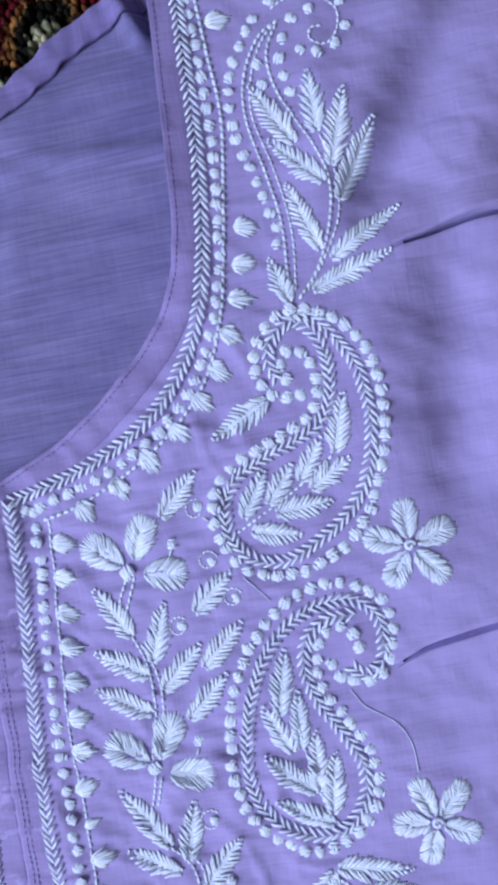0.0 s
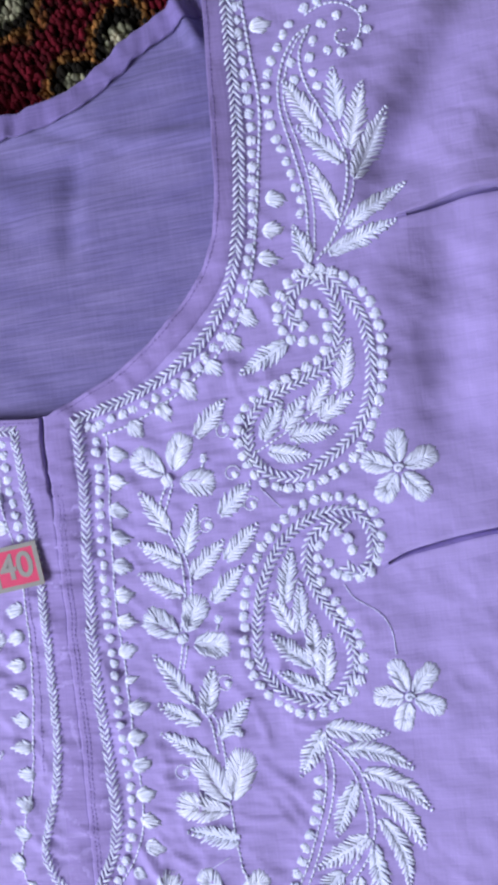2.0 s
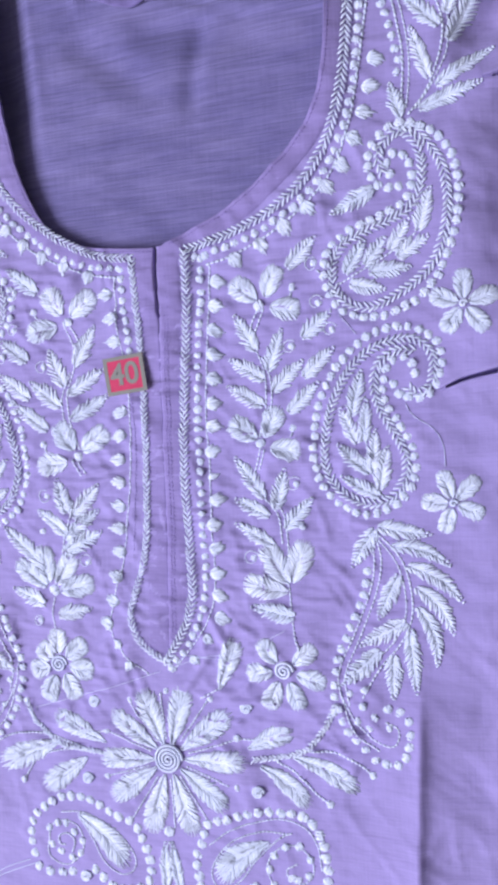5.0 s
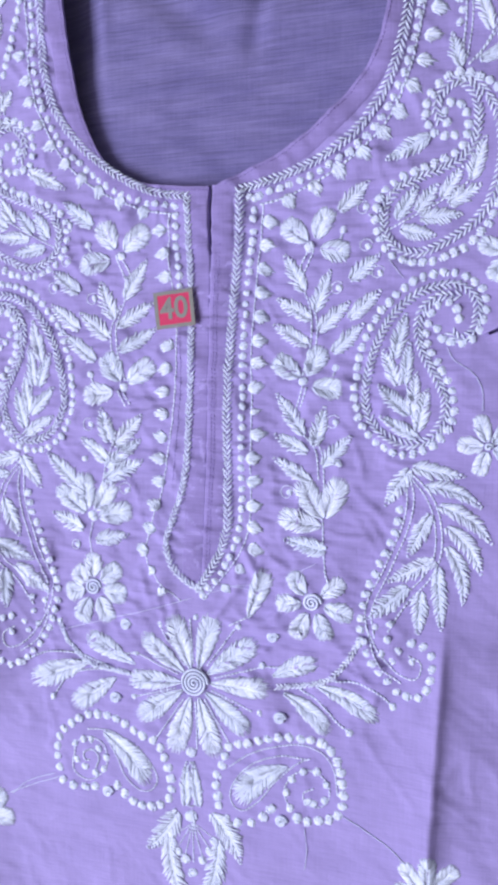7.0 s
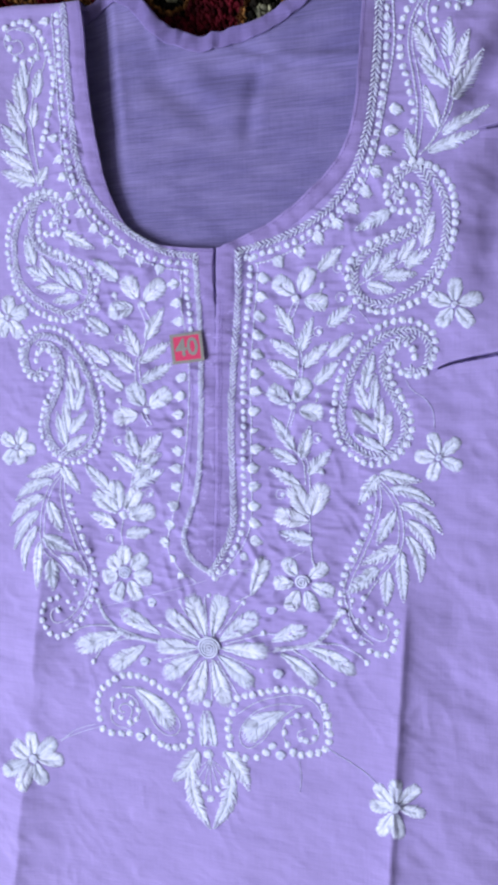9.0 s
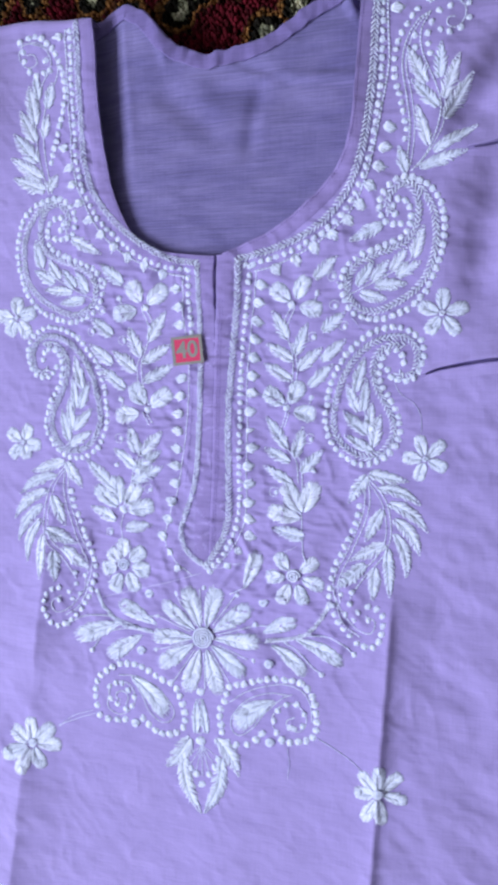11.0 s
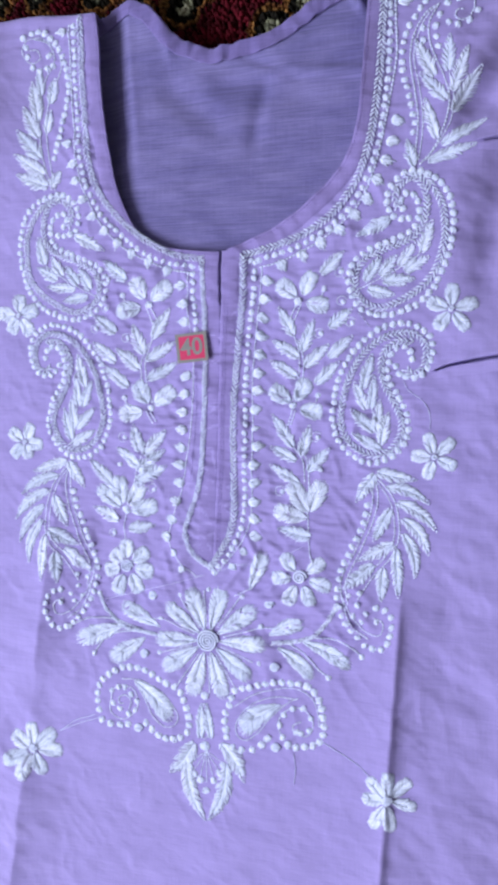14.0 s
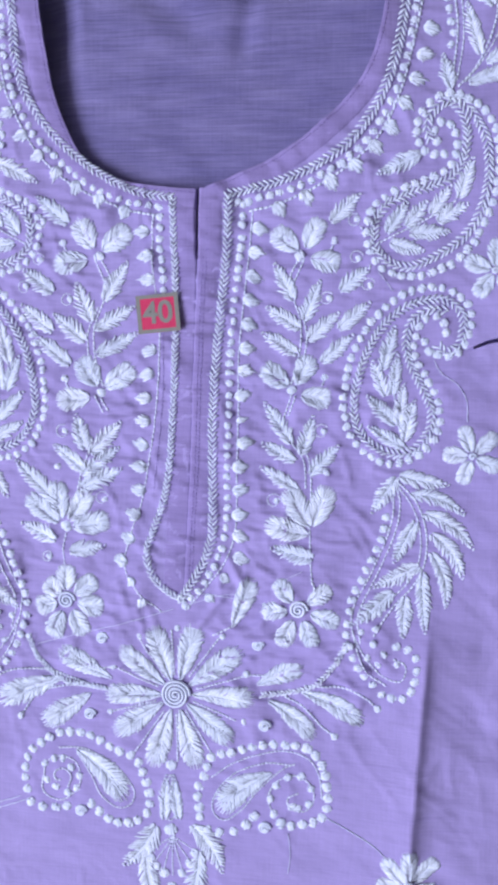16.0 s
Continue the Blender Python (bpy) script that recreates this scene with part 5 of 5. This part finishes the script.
line_row(st, [(-14.9, -231.5), (-6.6, -220), (1.1, -209.2)], 1.9, 0.49, 0.06)
line_row(st, [(-11.1, -236.9), (2.1, -232.6), (14.5, -228.5)], 1.9, 0.49, 0.06)
line_row(st, [(-12.6, -243.3), (-1.4, -247.2), (9.2, -250.9)], 1.9, 0.49, 0.06)
line_row(st, [(-16.1, -248.1), (-9.4, -258.5), (-3, -268.4)], 1.9, 0.49, 0.06)
line_row(st, [(-20.8, -249.8), (-20.2, -262.5), (-19.8, -274.5)], 1.9, 0.49, 0.06)
line_row(st, [(-27, -249.1), (-34.8, -260.9), (-42.3, -272.1)], 1.9, 0.49, 0.06)
line_row(st, [(-30.4, -243.4), (-42.8, -247.5), (-54.7, -251.5)], 1.9, 0.49, 0.06)
line_row(st, [(-29.7, -236.8), (-41.1, -232.2), (-51.9, -227.8)], 1.9, 0.49, 0.06)
motif = part("lotus", st.mesh("lotus"), kurta, "large white ten-petal lotus with a coiled centre")
leaf(motif, -23.5, -233.5, -32.9, -206.3, 11.7, "drop", 0, "petal")
leaf(motif, -19.1, -233, -11.2, -204.2, 11.6, "drop", 0, "petal")
leaf(motif, -14.5, -235.3, 11.6, -216, 11.6, "drop", 0, "petal")
leaf(motif, -13, -239.9, 19, -238.7, 10.5, "drop", 0, "petal")
leaf(motif, -15.3, -244.7, 8, -262.3, 11.7, "drop", 0, "petal")
leaf(motif, -18.9, -247.7, -9.9, -277.4, 11.7, "drop", 0, "petal")
leaf(motif, -23.4, -247.8, -32.6, -278.4, 11.6, "drop", 0, "petal")
leaf(motif, -27.3, -244.5, -52.2, -261.9, 11.4, "drop", 0, "petal")
leaf(motif, -28.3, -240.6, -57.2, -241.8, 10.9, "drop", 0, "petal")
leaf(motif, -26.8, -235.8, -49.5, -217.8, 10.2, "drop", 0, "petal")
knot(motif, -39.4, -212.1, 1.5)
knot(motif, -20.8, -207.2, 1.5)
knot(motif, 1.7, -209.7, 1.5)
knot(motif, 13.6, -228, 1.5)
knot(motif, 12.9, -250.9, 1.5)
knot(motif, -2.4, -269.8, 1.5)
knot(motif, -21.8, -275.6, 1.5)
knot(motif, -42.9, -271.6, 1.5)
knot(motif, -54.1, -251.2, 1.5)
knot(motif, -52.5, -227.9, 1.5)
st = Stitches()
line_row(st, [(41.5, -231.6), (58.2, -230.8), (69.3, -234.1), (76.3, -240.1)], 2.0, 0.6, 0.06)
line_row(st, [(30.3, -236.5), (41.8, -242.2), (50.4, -251), (56.1, -254.6)], 2.0, 0.6, 0.06)
line_row(st, [(14.5, -228.5), (24.4, -227.7), (35.6, -222.5)], 2.0, 0.53, 0.06)
motif = part("lower_spray", st.mesh("lower_spray"), kurta, "white spray of drops beside the lotus")
st = Stitches()
braid_row(st, [(20.4, -237.4), (33.2, -235.7), (45.7, -231.2), (55.1, -221), (60.3, -210.6)], 2.8, 2.6, flip=1)
tagged(part("braid", st.mesh("braid"), motif), kind="stuff")
leaf(motif, 18.9, -232.6, 41.2, -221.2, 10.1, "drop")
leaf(motif, 24.7, -239.9, 47.2, -257.1, 9.9, "drop", 0.06)
leaf(motif, 40.2, -234.6, 70.3, -247.5, 10.1, "drop", 0.06)
knot(motif, 76.6, -240.1, 1.7)
knot(motif, 56.7, -255.1, 1.7)
knot(motif, 60.9, -211.7, 1.7)
coil(motif, 19, -213.1, 2.9)
coil(motif, 23, -252.3, 2.9)
st = Stitches()
line_row(st, [(-117.2, -238.4), (-102.9, -232.4), (-85.6, -232), (-67, -236.6)], 2.0, 0.6, 0.06)
line_row(st, [(-99.7, -255.4), (-91.8, -244.6), (-76.3, -238.8), (-59.4, -239.8)], 2.0, 0.6, 0.06)
line_row(st, [(-51.9, -227.8), (-64, -228.8), (-76.4, -220.7)], 2.0, 0.53, 0.06)
motif = part("lower_spray", st.mesh("lower_spray"), kurta, "white spray of drops beside the lotus")
st = Stitches()
braid_row(st, [(-96.6, -214.6), (-90.3, -226.3), (-79.4, -235.4), (-57.8, -238.8)], 2.8, 2.6, flip=1)
tagged(part("braid", st.mesh("braid"), motif), kind="stuff")
leaf(motif, -53.3, -233.9, -81, -221, 10.8, "drop")
leaf(motif, -63.9, -242.3, -89.3, -259.7, 11.4, "drop")
leaf(motif, -79.4, -235.4, -113.4, -248.6, 13, "drop")
knot(motif, -117.8, -239.1, 1.7)
knot(motif, -100.3, -256.1, 1.7)
knot(motif, -96.3, -214.9, 1.7)
coil(motif, -58.4, -214, 2.9)
coil(motif, -64.5, -253, 2.9)
st = Stitches()
line_row(st, [(36.9, -271), (22.6, -271.2), (8.3, -277.7), (-0.9, -289.1), (-1.6, -298.1), (4.4, -301.7), (13, -295.1), (20, -285.4), (31.3, -273.9), (38.3, -270.2)], 1.9, 0.45, 0.06)
line_row(st, [(-2.8, -280.3), (11, -270.6), (31, -264.5), (43.8, -266.8), (49.7, -275), (51.4, -286.5)], 1.9, 0.43, 0.06)
line_row(st, [(27.5, -295.6), (25.3, -287.8), (30, -279.3), (38.4, -276.1), (46.2, -280.6), (47.3, -288.4), (42.6, -293.9), (36, -292.6), (35, -287.6), (40.1, -284.8)], 1.9, 0.45, 0.06)
motif = part("paisley", st.mesh("paisley"), kurta, "small white paisley curled round a spiral of knots")
leaf(motif, 27, -275.8, 0.5, -297.3, 13.4, "drop", -0.08)
knot_row(motif, [(-8.3, -301.3), (-9.2, -287.5), (-6.3, -280), (-2.1, -269.8), (8.6, -266.6), (21, -262.5), (33.2, -260.8), (45.2, -263.1), (51.6, -271.3), (54.2, -284.7), (51.2, -296.5), (39.1, -301.4), (31.9, -300.4)], 5.4, 2.25)
knot(motif, -4.4, -307.5, 2.25)
knot(motif, 1.6, -308.6, 2.25)
knot(motif, 8.9, -307.2, 2.25)
knot(motif, 14.6, -303, 2.25)
knot(motif, 18.9, -298.3, 2.25)
coil(motif, 23.9, -303.7, 2.9)
knot(motif, 28.4, -296.4, 1.9)
knot(motif, 26.5, -288.6, 1.9)
knot(motif, 29.2, -281.5, 1.9)
knot(motif, 34.8, -277.1, 1.9)
knot(motif, 41.3, -276.4, 1.9)
knot(motif, 46.2, -281.8, 1.9)
knot(motif, 45.3, -289.5, 1.9)
knot(motif, 39.7, -291.9, 1.9)
knot(motif, 37.4, -291.5, 1.9)
st = Stitches()
line_row(st, [(-80.8, -271.5), (-66.8, -271.4), (-51.4, -279.1), (-42.1, -290.3), (-43.5, -298.1), (-51.2, -299.9), (-58.9, -293.6), (-63.6, -284.9), (-71.4, -273.4)], 1.9, 0.45, 0.06)
line_row(st, [(-76.0, -292.0), (-74.2, -286.0), (-78.0, -282.2), (-83.0, -284.4), (-82.2, -288.6), (-79.4, -288.0)], 1.7, 0.55, 0.06)
line_row(st, [(-88.6, -289.6), (-87, -279.5), (-79.2, -275.7), (-71.4, -279.5), (-69.8, -290.1), (-79.1, -298.8), (-88.6, -295.8), (-89.2, -287.5)], 1.9, 0.45, 0.06)
motif = part("paisley", st.mesh("paisley"), kurta, "small white paisley curled round a spiral of knots")
leaf(motif, -71.4, -271.9, -45.7, -296.2, 13.9, "drop", 0.08)
knot_row(motif, [(-98.1, -288.4), (-97.5, -279.9), (-93.4, -272.4), (-83.9, -265.4), (-74.6, -263), (-63.8, -264.4), (-53, -269.5), (-42.3, -273.7), (-36.7, -282.2), (-34.2, -292.6), (-35.3, -301.8), (-41.9, -307.1), (-51.1, -308.2), (-58.8, -303.8), (-63.5, -299.3)], 5.4, 2.25)
knot(motif, -97.4, -294.5, 2.25)
knot(motif, -95.5, -301.5, 2.25)
knot(motif, -89.2, -303.3, 2.25)
knot(motif, -82.2, -303.2, 2.25)
knot(motif, -76.6, -302, 2.25)
coil(motif, -69.1, -303.6, 2.9)
knot(motif, -88, -280.2, 1.9)
knot(motif, -83, -277.3, 1.9)
knot(motif, -78.6, -276.9, 1.9)
knot(motif, -74.5, -281.4, 1.9)
knot(motif, -69.8, -285.5, 1.9)
knot(motif, -71.3, -291.8, 1.9)
knot(motif, -76, -294.5, 1.9)
knot(motif, -82.3, -292, 1.9)
knot(motif, -87, -288.8, 1.9)
st = Stitches()
line_row(st, [(-23.2, -280.8), (-27.6, -293.4), (-23.2, -305.1), (-18, -292.4), (-23.2, -280.8)], 1.8, 0.43, 0.06)
line_row(st, [(-22, -312.8), (-33.1, -321.4)], 1.8, 0.35, 0.06)
line_row(st, [(-22, -312.8), (-30.7, -327.3)], 1.8, 0.35, 0.06)
line_row(st, [(-22, -312.8), (-26.7, -332.1)], 1.8, 0.35, 0.06)
line_row(st, [(-22, -312.8), (-21.9, -333.7)], 1.8, 0.35, 0.06)
line_row(st, [(-22, -312.8), (-17.2, -329.8)], 1.8, 0.35, 0.06)
line_row(st, [(-22, -312.8), (-13.3, -324.6)], 1.8, 0.35, 0.06)
line_row(st, [(-22, -312.8), (-10.6, -318.8)], 1.8, 0.35, 0.06)
motif = part("pendant", st.mesh("pendant"), kurta, "white pendant of leaves and knots below the lotus")
leaf(motif, -26.2, -304.5, -25.3, -281, 6)
leaf(motif, -19, -303.7, -21.7, -280.7, 6)
leaf(motif, -30.4, -308.6, -47.6, -330.7, 10.9, "leaf", 0.08)
leaf(motif, -11.9, -306, 3.8, -329.6, 10.7, "leaf", 0.08)
leaf(motif, -34.9, -321.7, -22.4, -359.5, 9.7, "leaf", -0.09)
leaf(motif, -8.3, -318.9, -20.8, -359.1, 9.5, "leaf", 0.09)
knot(motif, -23.3, -276.3, 2.3)
knot(motif, -22.8, -309.6, 3.2)
knot(motif, -33.5, -319.9, 2.3)
knot(motif, -33.1, -325.3, 2.3)
knot(motif, -29.9, -329.5, 2.3)
knot(motif, -25.9, -332.7, 2.3)
knot(motif, -21.9, -339.1, 2.3)
knot(motif, -17.2, -331.7, 2.3)
knot(motif, -13.3, -326.1, 2.3)
knot(motif, -10.6, -320.3, 2.3)


# ---- the size label ----
def size_label():
    ob = tagged(new("size_label"), "small red square size label with a grey border and number 40", "label")
    ob.matrix_basis = Matrix.LocRotScale((-31.6 * MM, -55.2 * MM, (front_height(-31.6, -55.2) + 2.9) * MM), Euler((radians(0.8), radians(1.5), radians(6.0))), None)

    def tile(name, x0, y0, x1, y1, z0, z1, mat, radius):
        bm = bmesh.new()
        vs = [bm.verts.new((x * MM, y * MM, z * MM)) for z in (z0, z1) for x, y in ((x0, y0), (x1, y0), (x1, y1), (x0, y1))]
        for q in ((3, 2, 1, 0), (4, 5, 6, 7), (0, 1, 5, 4), (1, 2, 6, 5), (2, 3, 7, 6), (3, 0, 4, 7)):
            bm.faces.new([vs[k] for k in q])
        bmesh.ops.bevel(bm, geom=list(bm.edges), offset=radius * MM, segments=2, affect="EDGES")
        me = bpy.data.meshes.new(name)
        bm.to_mesh(me)
        bm.free()
        me.materials.append(mat)
        return part(name, me, ob)
    h, g = 10.1, 9.0
    tile("sticker", -h, -g, h, g, -0.15, 0.25, TAG_RED, 0.1)
    for x0, y0, x1, y1 in ((-h, g - 1.8, h, g), (-h, -g, h, -g + 1.8), (-h, -g + 1.8, -h + 1.9, g - 1.8), (h - 1.9, -g + 1.8, h, g - 1.8)):
        tile("border", x0 - 0.05, y0, x1 + 0.05, y1, 0.2, 0.34, TAG_GREY, 0.04)
    cu = bpy.data.curves.new("number", "FONT")
    cu.body, cu.size, cu.align_x, cu.align_y, cu.extrude, cu.offset = "40", 14.5 * MM, "CENTER", "CENTER", 0.05 * MM, 0.3 * MM
    cu.materials.append(TAG_GREY)
    text = part("number", cu, ob)
    text.location = (-0.1 * MM, 0, 0.32 * MM)


size_label()


# ---- loose threads lying on the cloth ----
def loose_thread(points, r=0.14):
    line = spline(points, 2.5)
    cu = bpy.data.curves.new("loose_thread", "CURVE")
    cu.dimensions, cu.bevel_depth, cu.bevel_resolution = "3D", r * MM, 2
    sp = cu.splines.new("POLY")
    sp.points.add(len(line) - 1)
    for k, (x, y) in enumerate(line):
        sp.points[k].co = (x * MM, y * MM, (front_height(x, y) + 0.25) * MM, 1)
    cu.materials.append(WHITE)
    part("loose_thread", cu, kurta)


loose_thread([(97.3, -75.7), (100.6, -81.4), (108.2, -86.7), (112.5, -94.1), (113.0, -103.5)], 0.14)
loose_thread([(53.9, -295.8), (65.4, -301.0), (76.1, -306.7), (83.9, -313.9)], 0.2)
loose_thread([(-100.7, -298.7), (-115.9, -304.7), (-125.7, -313.0)], 0.2)
loose_thread([(-93.8, -219.7), (-68.8, -212.1), (-40.6, -203.7), (-23.0, -197.8)], 0.13)
loose_thread([(-15.2, -195.0), (1.8, -189.3), (13.0, -189.2)], 0.12)
loose_thread([(35.5, -305.5), (36.7, -316.5), (35.7, -325.9)], 0.14)
loose_thread([(70.9, -35.9), (75.2, -41.1), (77.7, -44.5)], 0.13)
loose_thread([(-127.1, -312.5), (-110.9, -305.3), (-96.5, -299.7)], 0.2)
loose_thread([(10.1, -191.4), (-1.7, -189.8), (-9.7, -189.3)], 0.13)
loose_thread([(25.0, -185.6), (33.4, -179.4), (39.3, -176.4)], 0.13)
